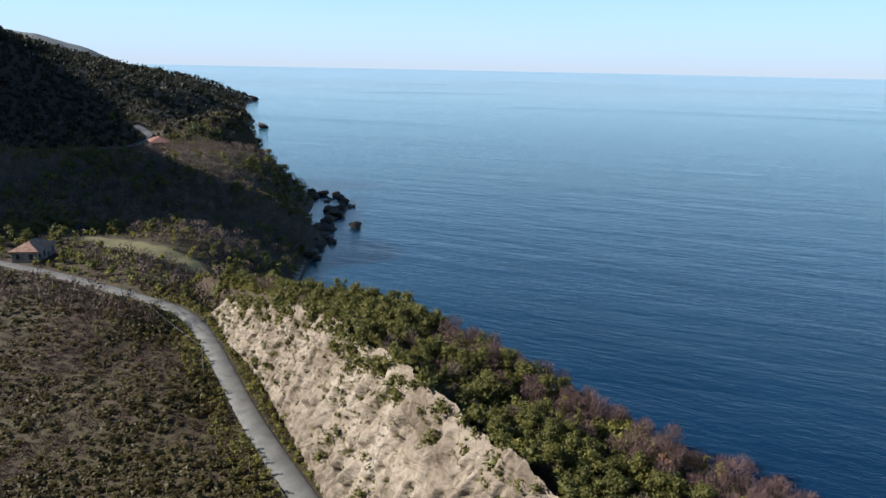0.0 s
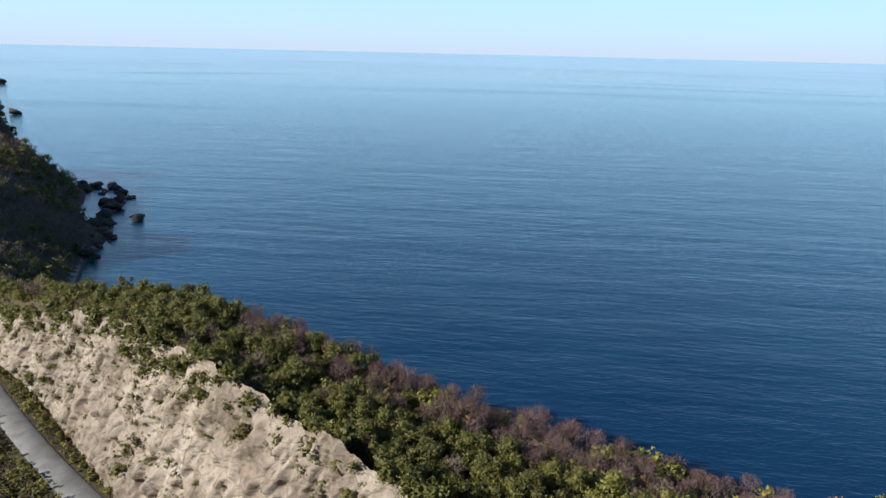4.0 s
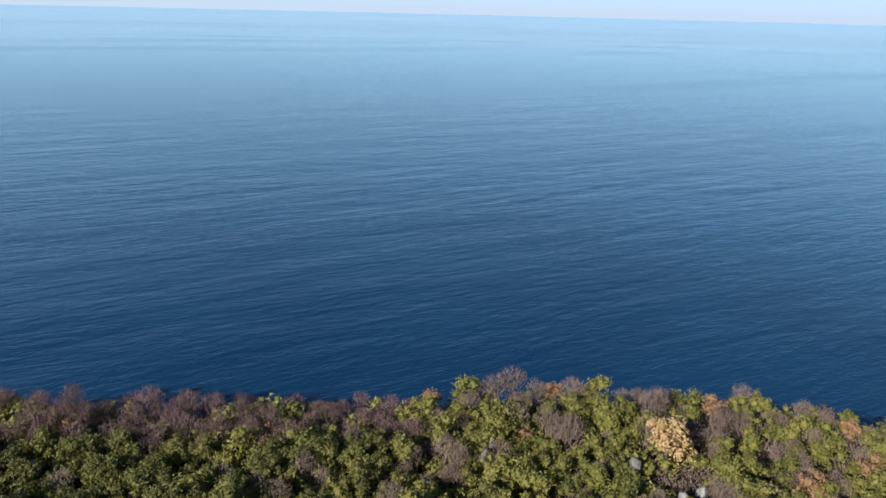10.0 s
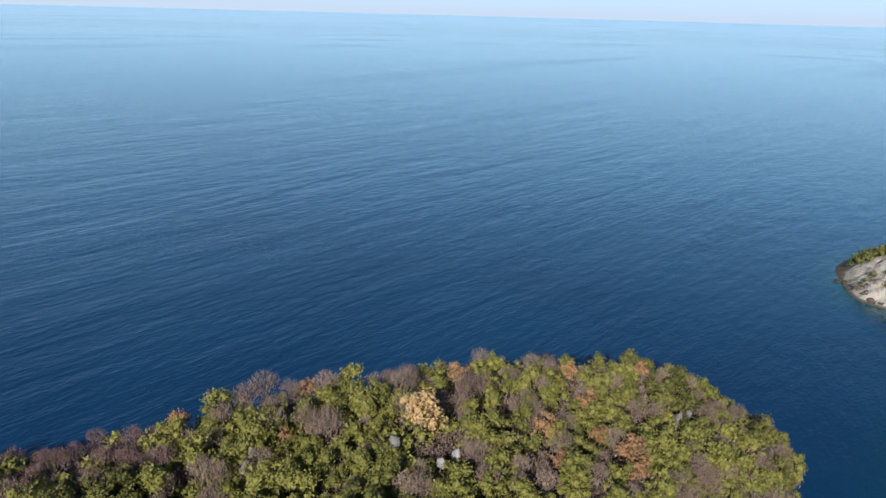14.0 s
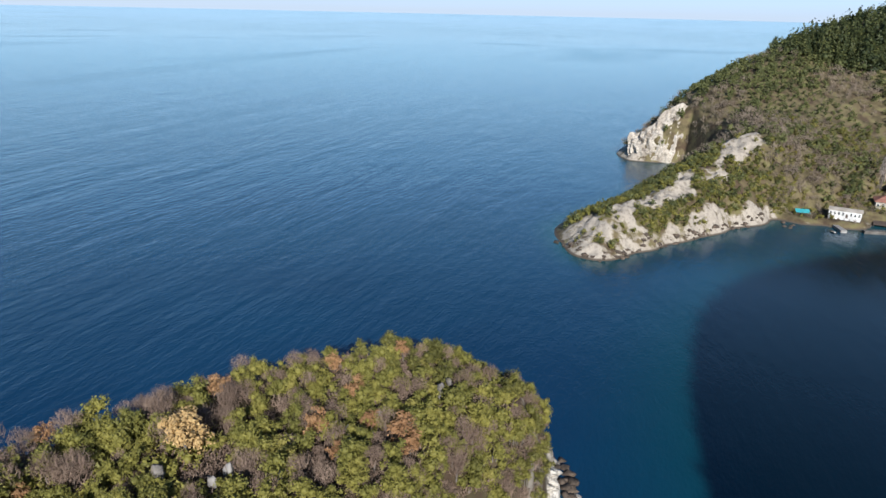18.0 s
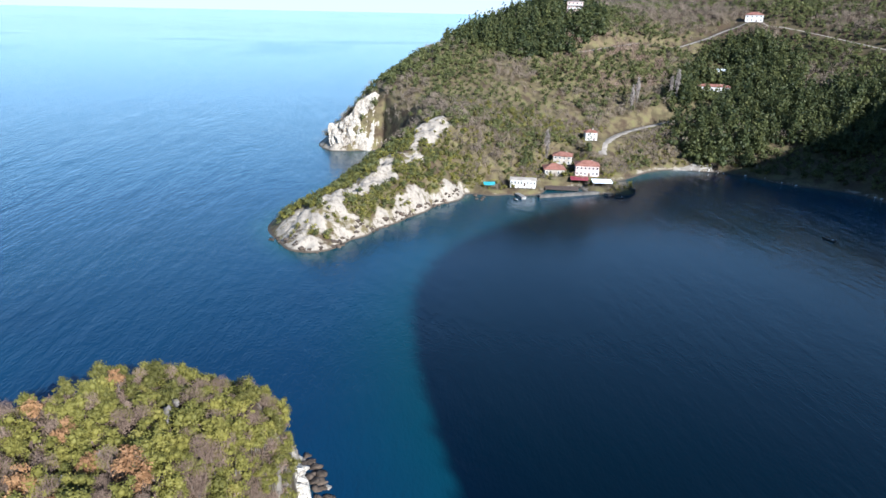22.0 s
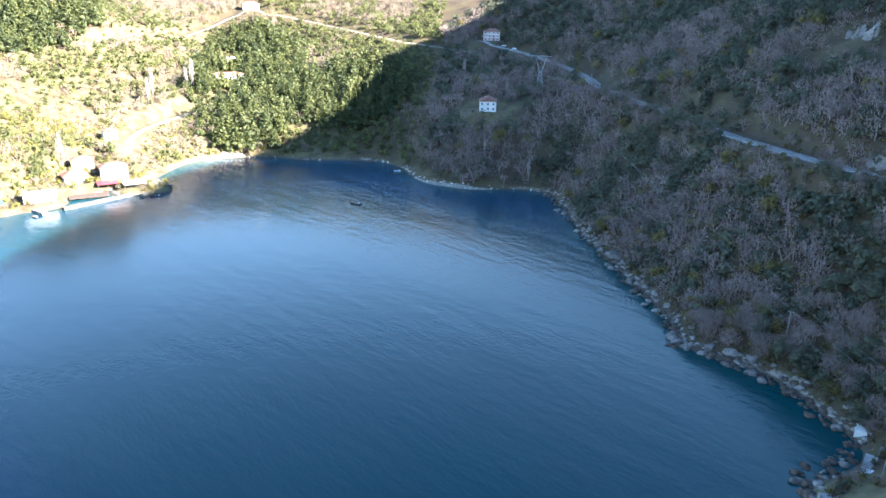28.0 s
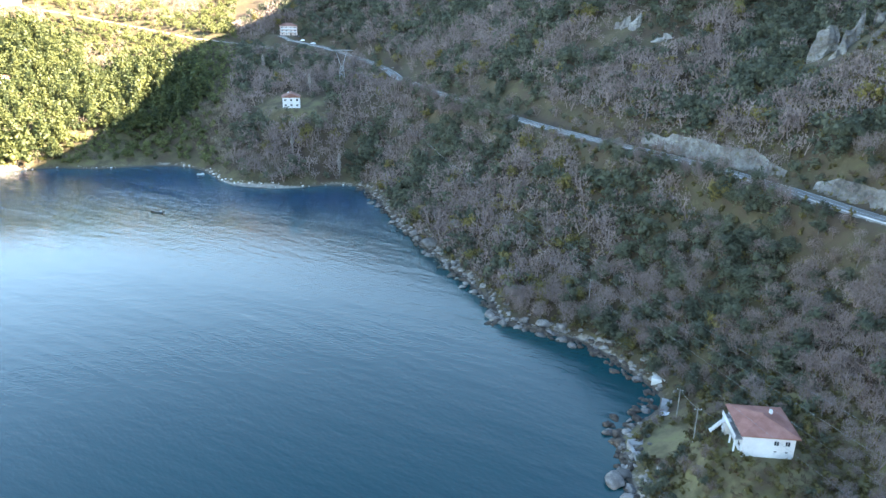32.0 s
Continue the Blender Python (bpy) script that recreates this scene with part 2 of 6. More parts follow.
def sea_material():
    m = bpy.data.materials.new("sea_water")
    m.use_nodes = True
    n, l = m.node_tree.nodes, m.node_tree.links
    b = n["Principled BSDF"]
    b.inputs["Roughness"].default_value, b.inputs["IOR"].default_value = 0.12, 1.33
    b.inputs["Specular IOR Level"].default_value = 0.34
    geo = n.new("ShaderNodeNewGeometry")
    shallow = n.new("ShaderNodeAttribute")
    shallow.attribute_name = "shallow"
    patch = n.new("ShaderNodeTexNoise")
    patch.inputs["Scale"].default_value, patch.inputs["Detail"].default_value = 0.012, 3
    l.new(geo.outputs["Position"], patch.inputs["Vector"])
    deep = n.new("ShaderNodeValToRGB")
    deep.color_ramp.elements[0].position, deep.color_ramp.elements[0].color = 0.3, (0.0018, 0.014, 0.042, 1)
    deep.color_ramp.elements[1].position, deep.color_ramp.elements[1].color = 0.7, (0.003, 0.022, 0.056, 1)
    l.new(patch.outputs["Fac"], deep.inputs["Fac"])
    tint = n.new("ShaderNodeMix")
    tint.data_type = "RGBA"
    tint.inputs["B"].default_value = (0.011, 0.046, 0.045, 1)
    l.new(shallow.outputs["Fac"], tint.inputs["Factor"])
    l.new(deep.outputs["Color"], tint.inputs["A"])
    far_out, off, far_tint = n.new("ShaderNodeVectorMath"), n.new("ShaderNodeMapRange"), n.new("ShaderNodeMix")  # base colour turns greener and lighter with distance from the origin, below the camera
    far_out.operation, far_tint.data_type = "LENGTH", "RGBA"
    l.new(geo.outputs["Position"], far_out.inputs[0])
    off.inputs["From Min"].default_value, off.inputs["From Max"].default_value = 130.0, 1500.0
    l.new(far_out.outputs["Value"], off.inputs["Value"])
    l.new(off.outputs[0], far_tint.inputs["Factor"])
    l.new(tint.outputs["Result"], far_tint.inputs["A"])
    far_tint.inputs["B"].default_value = (0.012, 0.085, 0.10, 1)
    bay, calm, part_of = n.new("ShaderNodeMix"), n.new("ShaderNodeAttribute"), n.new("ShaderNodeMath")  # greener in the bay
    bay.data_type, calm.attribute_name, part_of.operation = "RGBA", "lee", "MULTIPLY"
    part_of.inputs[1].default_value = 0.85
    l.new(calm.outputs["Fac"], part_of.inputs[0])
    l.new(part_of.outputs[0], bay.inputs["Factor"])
    l.new(far_tint.outputs["Result"], bay.inputs["A"])
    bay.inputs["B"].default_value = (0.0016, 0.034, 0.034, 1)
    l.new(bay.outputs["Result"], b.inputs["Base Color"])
    last = None
    for size, turn, stretch, height in ((0.03, 32, 5.0, 1.1), (0.05, 24, 3.0, 0.5), (0.13, 10, 4.0, 0.5), (0.36, 18, 3.0, 0.38), (1.1, 5, 2.0, 0.2)):
        mapping = n.new("ShaderNodeMapping")
        mapping.inputs["Rotation"].default_value = (0, 0, radians(turn))
        mapping.inputs["Scale"].default_value = (size / stretch, size, size)
        l.new(geo.outputs["Position"], mapping.inputs["Vector"])
        waves = n.new("ShaderNodeTexNoise")
        waves.inputs["Scale"].default_value, waves.inputs["Detail"].default_value = 1.0, 3.0
        l.new(mapping.outputs[0], waves.inputs["Vector"])
        add = n.new("ShaderNodeMath")
        add.operation = "MULTIPLY_ADD"
        add.inputs[1].default_value = height
        l.new(waves.outputs["Fac"], add.inputs[0])
        if last:
            l.new(last.outputs[0], add.inputs[2])
        else:
            add.inputs[2].default_value = 0
        last = add
    # wind ruffles the open sea in streaks and far out
    out, reach, streak, at, ruffle = n.new("ShaderNodeVectorMath"), n.new("ShaderNodeMapRange"), n.new("ShaderNodeTexNoise"), n.new("ShaderNodeMapping"), n.new("ShaderNodeMapRange")
    out.operation = "LENGTH"
    l.new(geo.outputs["Position"], out.inputs[0])
    reach.inputs["From Min"].default_value, reach.inputs["From Max"].default_value = 2200.0, 3600.0
    reach.inputs["To Min"].default_value, reach.inputs["To Max"].default_value = 0.09, 0.05
    l.new(out.outputs["Value"], reach.inputs["Value"])
    at.inputs["Scale"].default_value, at.inputs["Rotation"].default_value = (0.0007, 0.003, 1), (0, 0, radians(-35))
    l.new(geo.outputs["Position"], at.inputs["Vector"])
    l.new(at.outputs[0], streak.inputs["Vector"])
    streak.inputs["Scale"].default_value, streak.inputs["Detail"].default_value = 1.0, 3
    ruffle.inputs["From Min"].default_value, ruffle.inputs["From Max"].default_value = 0.56, 0.7
    ruffle.inputs["To Max"].default_value = 0.06
    l.new(streak.outputs["Fac"], ruffle.inputs["Value"])
    rough = n.new("ShaderNodeMath")
    l.new(reach.outputs[0], rough.inputs[0])
    l.new(ruffle.outputs[0], rough.inputs[1])
    l.new(rough.outputs[0], b.inputs["Roughness"])
    relief = n.new("ShaderNodeBump")
    relief.inputs["Strength"].default_value, relief.inputs["Distance"].default_value = 0.7, 1.0
    lee, still = n.new("ShaderNodeAttribute"), n.new("ShaderNodeMapRange")  # the bay lies calmer than the open sea
    lee.attribute_name = "lee"
    still.inputs["To Min"].default_value, still.inputs["To Max"].default_value = 0.68, 0.2
    l.new(lee.outputs["Fac"], still.inputs["Value"])
    glassy, swell = n.new("ShaderNodeMapRange"), n.new("ShaderNodeMath")  # the swell flattens far out
    swell.operation = "MULTIPLY"
    glassy.inputs["From Min"].default_value, glassy.inputs["From Max"].default_value = 500.0, 3000.0
    glassy.inputs["To Min"].default_value, glassy.inputs["To Max"].default_value = 1.0, 0.14
    l.new(out.outputs["Value"], glassy.inputs["Value"])
    l.new(still.outputs[0], swell.inputs[0])
    l.new(glassy.outputs[0], swell.inputs[1])
    l.new(swell.outputs[0], relief.inputs["Strength"])
    l.new(last.outputs[0], relief.inputs["Height"])
    l.new(relief.outputs["Normal"], b.inputs["Normal"])
    return m


WATER = sea_material()


# ---- mesh helpers ----
def mesh_of(name, verts, faces, material=None, smooth=False):
    """A mesh from an array of vertices and an array (or a list of arrays) of equal-sided faces."""
    groups = faces if isinstance(faces, list) else [faces]
    groups = [np.asarray(g, np.int32) for g in groups if len(g)]
    me = bpy.data.meshes.new(name)
    verts = np.asarray(verts, np.float32)
    me.vertices.add(len(verts))
    me.vertices.foreach_set("co", verts.ravel())
    loops = np.concatenate([g.ravel() for g in groups])
    sides = np.concatenate([np.full(len(g), g.shape[1], np.int32) for g in groups])
    me.loops.add(len(loops))
    me.loops.foreach_set("vertex_index", loops)
    me.polygons.add(len(sides))
    me.polygons.foreach_set("loop_start", np.concatenate([[0], np.cumsum(sides)[:-1]]).astype(np.int32))
    if smooth:
        me.polygons.foreach_set("use_smooth", np.ones(len(sides), bool))
    me.update(calc_edges=True)
    me.validate()
    if material:
        me.materials.append(material)
    return me


def link_part(name, me, parent=None, label=""):
    ob = new(name, me)
    if parent:
        ob.parent = parent
    if label:
        ob["label"] = label
    return ob


def fbm(x, y, scale, octaves=4, seed=0):
    """Smooth value noise on arrays, about -1 to 1."""
    total, gain = np.zeros_like(x, dtype=float), 1.0
    for o in range(octaves):
        u, v = x / scale * 2**o + 17.3 * o + seed * 7.7, y / scale * 2**o + 9.1 * o + seed * 3.3
        i, j = np.floor(u), np.floor(v)
        a, b = u - i, v - j
        a, b = a * a * (3 - 2 * a), b * b * (3 - 2 * b)

        def value(p, q):
            s = np.sin(p * 127.1 + q * 311.7) * 43758.5453
            return (s - np.floor(s)) * 2 - 1

        total += gain * ((value(i, j) * (1 - a) + value(i + 1, j) * a) * (1 - b) + (value(i, j + 1) * (1 - a) + value(i + 1, j + 1) * a) * b)
        gain *= 0.5
    return total


# ---- the lie of the land: spot heights, and the shore where it is nought ----
SHORE_BAY = [(312.8, 40.8), (295.8, 23.8), (312.8, 8.5), (328.1, -3.4), (348.5, -20.4), (370.6, -35.7), (396.1, -56.1), (394.4, -71.4), (406.3, -88.4), (408, -105.4), (418.2, -141.1), (445.4, -181.9),
             (459, -217.6), (445.4, -246.5), (418.2, -263.5), (384.2, -299.2), (360.4, -300.9), (319.6, -285.6), (285.6, -295.8), (255, -323), (231.2, -311.1), (210.8, -292.4), (164.9, -255),
             (136, -234.6), (108.8, -214.2), (96.9, -198.9), (64.6, -198.9), (47.6, -188.7), (35.7, -180.2), (40.8, -156.4), (30.6, -136), (8.5, -105.4), (-8.5, -68), (-6.8, -25.5), (13.6, 13.6)]
SHORE_OPEN = [(380.8, 27.2), (442, 8.5), (486.2, -6.8), (520.2, 20.4), (554.2, 37.4), (595, 27.2), (680, 8.5), (816, -20.4), (1054, -102), (1360, -204), (-102, 180.2), (-142.8, 214.2), (-176.8, 255), (-200.6, 306), (-217.6, 353.6), (-262, 396), (-290, 450), (-345, 482), (-367, 491), (-409, 540), (-465, 597), (-501, 626), (-588, 718), (-644, 778), (-683, 843), (-746, 962), (-764, 1000), (-914, 1164), (-1020, 1310), (-1182, 1542), (-1260, 1668), (-1360, 1700)]
SEA_BED = [(102, 136, -23.8), (-68, 272, -23.8), (255, 102, -23.8), (442, 102, -23.8), (187, -68, -11), (306, -119, -12), (255, -204, -11), (102, -119, -11), (-170, 510, -23.8),
           (680, 153, -23.8), (-510, 952, -23.8), (-850, 1700, -23.8), (1190, 102, -23.8), (170, 425, -27.2), (680, 680, -27.2), (0, 1020, -27.2), (51, -34, -11)]
# Ridge points beyond the slope are unseen; heights set by the bay's shadow edge
HILL_SOUTH = [(8.5, -139.4, 13.6), (-13.6, -142.8, 15.3), (27.2, -190.4, 13.6), (-8.5, -207.4, 51), (15.3, -229.5, 51), (57.8, -261.8, 51), (100.3, -285.6, 50.1), (137.7, -311.1, 50.1), (200.6, -355.3, 51), (278.8, -406.3, 55.2),
              (13.6, -306, 88.4), (8.5, -391, 129.2), (102, -408, 125.8), (204, -476, 122.4), (306, -561, 132.6), (-120.7, -124.1, 123), (-129.2, -173.4, 194), (-113.9, -229.5, 217), (-122.4, -289, 244), (-102, -408, 278), (-70, -490, 280), (-40, -538, 300), (67, -624, 296), (140, -660, 288),
              (68, -561, 284), (-272, -238, 205), (-306, -510, 290), (-170, -85, 54.4)]
HILL_EAST = [(326.4, -346.8, 38.2), (324.7, -397.8, 47.6), (430.1, -457.3, 76.5), (472.6, -232.9, 17), (442, -149.6, 9), (538, -271, 45.5), (579, -295, 55), (496, -42, 38), (525, -28, 40), (474, -52, 37), (640.9, -350.2, 96.9), (654.5, -183.6, 102), (654.5, -112.2, 86), (606.9, -47.6, 66),
             (561, -10.2, 46), (561, -102, 54.4), (510, -51, 40.8), (438.6, -47.6, 37.4), (408, -30.6, 25.5), (348.5, 3.4, 15), (377.4, -13.6, 20), (303, 24, 4.5), (313, 20, 9.5), (328, 12, 13), (323, 4.5, 6.5), (346, -11, 7.5), (367, -27, 8.5), (390, -46, 9), (510, -161.5, 28), (816, -255, 104), (799, -442, 153), (595, -561, 136), (442, -612, 161.5), (952, -170, 80), (1020, -595, 221), (382.5, -365.5, 40.8), (544, -382.5, 71.4)]
# Highest western points stand out of view, added to shade the coast hills
HILL_WEST = [(-255, 200.6, 22.9), (-170, 175.1, 22.1), (-119, 139.4, 20.4), (-68, 100.3, 18.7), (-105.4, 76.5, 15.3), (-187, 119, 17), (-42.5, 68, 15.3), (-221, 255, 20.4), (-289, 272, 23.8), (-289, 365.5, 34), (-348.5, 408, 39.1),
             (-374, 493, 37.4), (-323, 445.4, 30.6), (-425, 442, 37.4), (-510, 476, 44.2), (-544, 612, 34), (-714, 714, 64.6), (-884, 748, 98), (-1105, 799, 132), (-816, 952, 42.5), (-1190, 1190, 76), (-1360, 1445, 66), (-1340, 1570, 48), (-1700, 1530, 80), (-1615, 1020, 150), (-1050, 440, 265), (-1330, 700, 275), (-306, 68, 23.8), (-340, -68, 59.5), (-680, 255, 76.5), (-640, 160, 250), (-700, 60, 250), (-560, 80, 138), (-760, 200, 238)]
SPOTS = np.array([(x, y, 0.0) for x, y in SHORE_BAY + SHORE_OPEN] + SEA_BED + HILL_SOUTH + HILL_EAST + HILL_WEST)


def spline_kernel(d2):
    return np.where(d2 > 0, d2 * np.log(np.maximum(d2, 1e-9)), 0) * 0.5


def fit_land(spots):
    """A thin sheet laid through the spot heights."""
    p, n = spots[:, :2] / 100, len(spots)
    k = spline_kernel(((p[:, None] - p[None]) ** 2).sum(-1)) + 0.002 * np.eye(n)
    q = np.c_[np.ones(n), p]
    a = np.block([[k, q], [q.T, np.zeros((3, 3))]])
    return p, np.linalg.solve(a, np.r_[spots[:, 2], 0, 0, 0])


LAND_AT, LAND_BY = fit_land(SPOTS)
# The headland: its spine, the ground on top, the half widths north and south of it, and how far its south side falls away
SPINE = np.array([(-170, 194, 24, 6, -3, 6), (-133, 174, 30, 8, -2, 6), (-101, 152, 39, 9, 1, 6), (-76, 138, 44, 10, 4, 6), (-51, 118, 45.5, 12, 5, 6), (-25, 100, 45.5, 13, 7, 6), (0, 85, 45, 14, 8, 6), (27, 71, 44, 17, 10, 8),
                  (54, 60, 43, 19, 17, 12), (82, 47, 41, 19, 19, 14), (102, 37, 39.5, 15, 15, 13), (117, 30, 36, 10, 11, 11), (127, 25, 26, 6, 7, 8), (135, 21, 9, 3, 4, 5)])


def along_spine(x, y):
    """Where points lie by the spine: the top's height, the widths, and the way off it, north being positive."""
    best = np.full(np.shape(x), 1e9)
    top, off = np.zeros_like(best), np.full_like(best, 1e3)
    wide = [np.ones_like(best) for _ in range(3)]
    for a, b in zip(SPINE[:-1], SPINE[1:]):
        dx, dy = b[:2] - a[:2]
        long = dx * dx + dy * dy
        s = np.clip(((x - a[0]) * dx + (y - a[1]) * dy) / long, 0, 1)
        ex, ey = x - a[0] - s * dx, y - a[1] - s * dy
        d = np.hypot(ex, ey)
        near = d < best
        best = np.where(near, d, best)
        top = np.where(near, a[2] + s * (b[2] - a[2]), top)
        wide = [np.where(near, a[3 + k] + s * (b[3 + k] - a[3 + k]), wide[k]) for k in range(3)]
        off = np.where(near, np.where(dx * ey - dy * ex >= 0, d, -d), off)
    return top, wide, off


def smooth(v):
    v = np.clip(v, 0, 1)
    return v * v * (3 - 2 * v)


# Roads: middle line and height
ROAD_WEST = [(-420, 190, 26), (-330, 186, 24.5), (-263, 183, 22.5), (-234, 184, 21.5), (-201, 180, 21), (-172, 176, 20.6), (-157, 170, 20.4), (-139, 157, 20.4), (-120, 141, 20.4), (-101, 125, 20.4), (-85, 113, 20), (-68, 101, 19.5), (-50, 87, 18.5), (-36, 70, 17), (-30, 50, 15)]
ROAD_SOUTH = [(-60, -180, 50), (-30, -195, 51.5), (-8, -207, 51.7), (16, -229, 51.7), (57, -262, 51), (100, -286, 50.3), (138, -311, 50), (200, -355, 51), (250, -388, 53), (282, -408, 55), (300, -425, 57.5), (330, -440, 62), (380, -452, 69), (430, -452, 75)]
ROAD_VILLAGE = [(456, -158, 11.5), (468, -161, 14), (480, -169, 17), (497, -186, 20), (506, -217, 25), (505, -236, 29), (507, -249, 32)]
ROAD_UPPER = [(590, -176, 0), (612, -232, 0), (615, -270, 0), (630, -305, 0), (640, -335, 0), (622, -370, 0), (570, -400, 0), (500, -420, 0), (430, -436, 0)]
ROAD_NORTH = [(-640, 300, 42), (-520, 330, 38), (-455, 372, 37), (-425, 415, 37.5), (-440, 450, 41), (-480, 470, 47)]
ROADS = {"west": (ROAD_WEST, 4.9), "south": (ROAD_SOUTH, 7.5), "village": (ROAD_VILLAGE, 5.0), "upper": (ROAD_UPPER, 3.6), "north": (ROAD_NORTH, 6.5)}


def by_line(line, x, y):
    """Distance from a line of (x, y, z), and the line's height there."""
    best, height = np.full(np.shape(x), 1e9), np.zeros(np.shape(x))
    for a, b in zip(line[:-1], line[1:]):
        dx, dy = b[0] - a[0], b[1] - a[1]
        s = np.clip(((x - a[0]) * dx + (y - a[1]) * dy) / (dx * dx + dy * dy), 0, 1)
        d = np.hypot(x - a[0] - s * dx, y - a[1] - s * dy)
        height = np.where(d < best, a[2] + s * (b[2] - a[2]), height)
        best = np.minimum(best, d)
    return best, height


def bare_land(x, y):
    x, y = np.asarray(x, float), np.asarray(y, float)
    flat = np.c_[x.ravel(), y.ravel()] / 100
    z = np.concatenate([spline_kernel(((c[:, None] - LAND_AT[None]) ** 2).sum(-1)) @ LAND_BY[:-3] for c in np.array_split(flat, max(1, len(flat) // 20000))])
    return (z + LAND_BY[-3] + flat @ LAND_BY[-2:]).reshape(x.shape)


for k, (px, py, _) in enumerate(ROAD_UPPER):
    ROAD_UPPER[k] = (px, py, float(bare_land(px, py)))
# Level yards: x, y, radius, height (nought: as the slope has it)
YARDS = [[7.7, -143.4, 8, 16.5], [325, -348, 9, 0], [433, -465, 12, 77], [404, -92, 9, 2.6], [426, -138, 9, 4.8], [427, -117, 8, 4.8], [444, -127, 8, 8.5], [404, -141, 8, 2.4], [477, -155, 6, 0], [404, -74, 6, 2.4],
         [641, -352, 9, 0], [654, -188, 9, 0], [538, -271, 12, 0], [579, -295, 8, 0], [-262, 196, 9, 22], [-392, 404, 12, 37.5], [400, -150, 8, 2.6]]
for yard in YARDS:
    yard[3] = yard[3] or float(bare_land(yard[0], yard[1]))


def land(x, y):
    """The height of the ground at points of the plan."""
    x, y = np.asarray(x, float), np.asarray(y, float)
    z = bare_land(x, y)
    z = np.where(z > 0, z + fbm(x, y, 30, 3) * np.clip(z / 12, 0, 1) * 1.3, z)
    for line, wide in ROADS.values():
        d, height = by_line(line, x, y)
        z = np.where(d < wide / 2 + 9, height + (z - height) * smooth((d - wide / 2 - 1.2) / 8), z)
    for hx, hy, r, height in YARDS:
        d = np.hypot(x - hx, y - hy)
        z = np.where(d < r + 9, height + (z - height) * smooth((d - r) / 9), z)
    top, (north, south, fall), off = along_spine(x, y)
    rise = np.where(off >= 0, 1 - smooth((off - north) / 17), 1) * np.where(off < north, 1 - smooth((-off - south) / fall), 1)
    crown = top + fbm(x, y, 14, 3, 2) * 0.9
    z = np.where(rise > 0, np.maximum(z, z + (crown - z) * rise), z)
    # the cove between promontory and cape: a sheer notch, open to the north-west
    notch = np.minimum((y + 42) * 0.907 - (x - 462) * 0.419, (528 - x) * 0.98 - (y - 2) * 0.19)
    notch = np.where((x > 440) & (x < 560) & (y > -50) & (y < 60), np.minimum(notch, x - 466), -99)
    z = np.where((notch > -7) & (z > -3), -3 + (z + 3) * smooth(-notch / 7), z)
    rocky = bare_rock(x, y)
    crags = 1 - np.abs(fbm(x + 0.35 * y, y - 0.3 * x, 8, 4, 5))
    return z + rocky * (crags - 0.45) * 3.2 * np.clip(z / 4, 0, 1)


def bare_rock(x, y):
    """Where the limestone lies open: the promontory, its crest and the tips."""
    x, y = np.asarray(x, float), np.asarray(y, float)
    crest = by_line([(312, 22, 0), (348, 8, 0), (377, -10, 0), (408, -26, 0), (440, -44, 0)], x, y)[0]
    seam = by_line([(300, 18, 0), (330, -5, 0), (365, -30, 0), (395, -58, 0)], x, y)[0]
    end = by_line([(106, 14, 0), (124, 14, 0), (140, 20, 0)], x, y)[0]
    cape = by_line([(515, 22, 0), (535, 34, 0), (555, 38, 0)], x, y)[0]
    n = fbm(x, y, 16, 3, 9)
    out = 0.9 * smooth((34 + 10 * n - np.hypot(x - 305, y - 24)) / 14) + smooth((8 + 7 * n - crest) / 5) + smooth((8.5 + 3 * n - seam) / 4) + smooth((9 + 4 * n - end) / 5) * smooth((x - 100) / 8) + smooth((16 - cape) / 6)
    return np.clip(out, 0, 1) * np.clip(0.85 + 0.5 * fbm(x, y, 7, 3, 12), 0, 1)


def sheet(name, xs, ys, material, skips=(), lower=0.0):
    gx, gy = np.meshgrid(xs, ys)
    gz = land(gx, gy) - lower
    n, m = len(xs), len(ys)
    i = (np.arange(m - 1)[:, None] * n + np.arange(n - 1)[None]).ravel()
    quads = np.c_[i, i + 1, i + n + 1, i + n]
    v = np.c_[gx.ravel(), gy.ravel(), gz.ravel()]
    mid = v[quads].mean(1)
    keep = v[quads][:, :, 2].max(1) > -6
    for x0, y0, x1, y1 in skips:
        x0, y0, x1, y1 = x0 + 3, y0 + 3, x1 - 3, y1 - 3
        keep &= ~((mid[:, 0] > x0) & (mid[:, 0] < x1) & (mid[:, 1] > y0) & (mid[:, 1] < y1))
    me = mesh_of(name, v, quads[keep], material, True)
    rocky = bare_rock(gx, gy)
    near_sea = smooth((2.6 - gz) / 1.6)
    rocky = np.maximum(rocky, near_sea * np.clip(0.45 + 0.5 * fbm(gx, gy, 25, 3, 4), 0, 0.9))
    meadow = np.maximum.reduce([smooth((1 - np.hypot((gx - 508) / 48, (gy + 108) / 54)) * 2.2) * 0.45, 0.35 * smooth((1 - np.hypot((gx - 325) / 44, (gy + 352) / 24)) * 2.2), 1.1 * smooth((1 - np.hypot((gx + 228) / 52, (gy - 224) / 9)) * 2.2), 0.7 * smooth((1 - np.hypot((gx - 630) / 50, (gy + 165) / 18)) * 2.2), 0.42 * smooth((gx - 285) / 20) * smooth((gy + 330) / 60), 0.55 * smooth((1.2 - np.hypot((gx - 12) / 30, (gy + 146) / 26)) * 3)])
    for key, values in (("rocky", rocky), ("meadow", meadow)):
        me.attributes.new(key, "FLOAT", "POINT").data.foreach_set("value", values.ravel().astype(np.float32))
    return new(name, me)


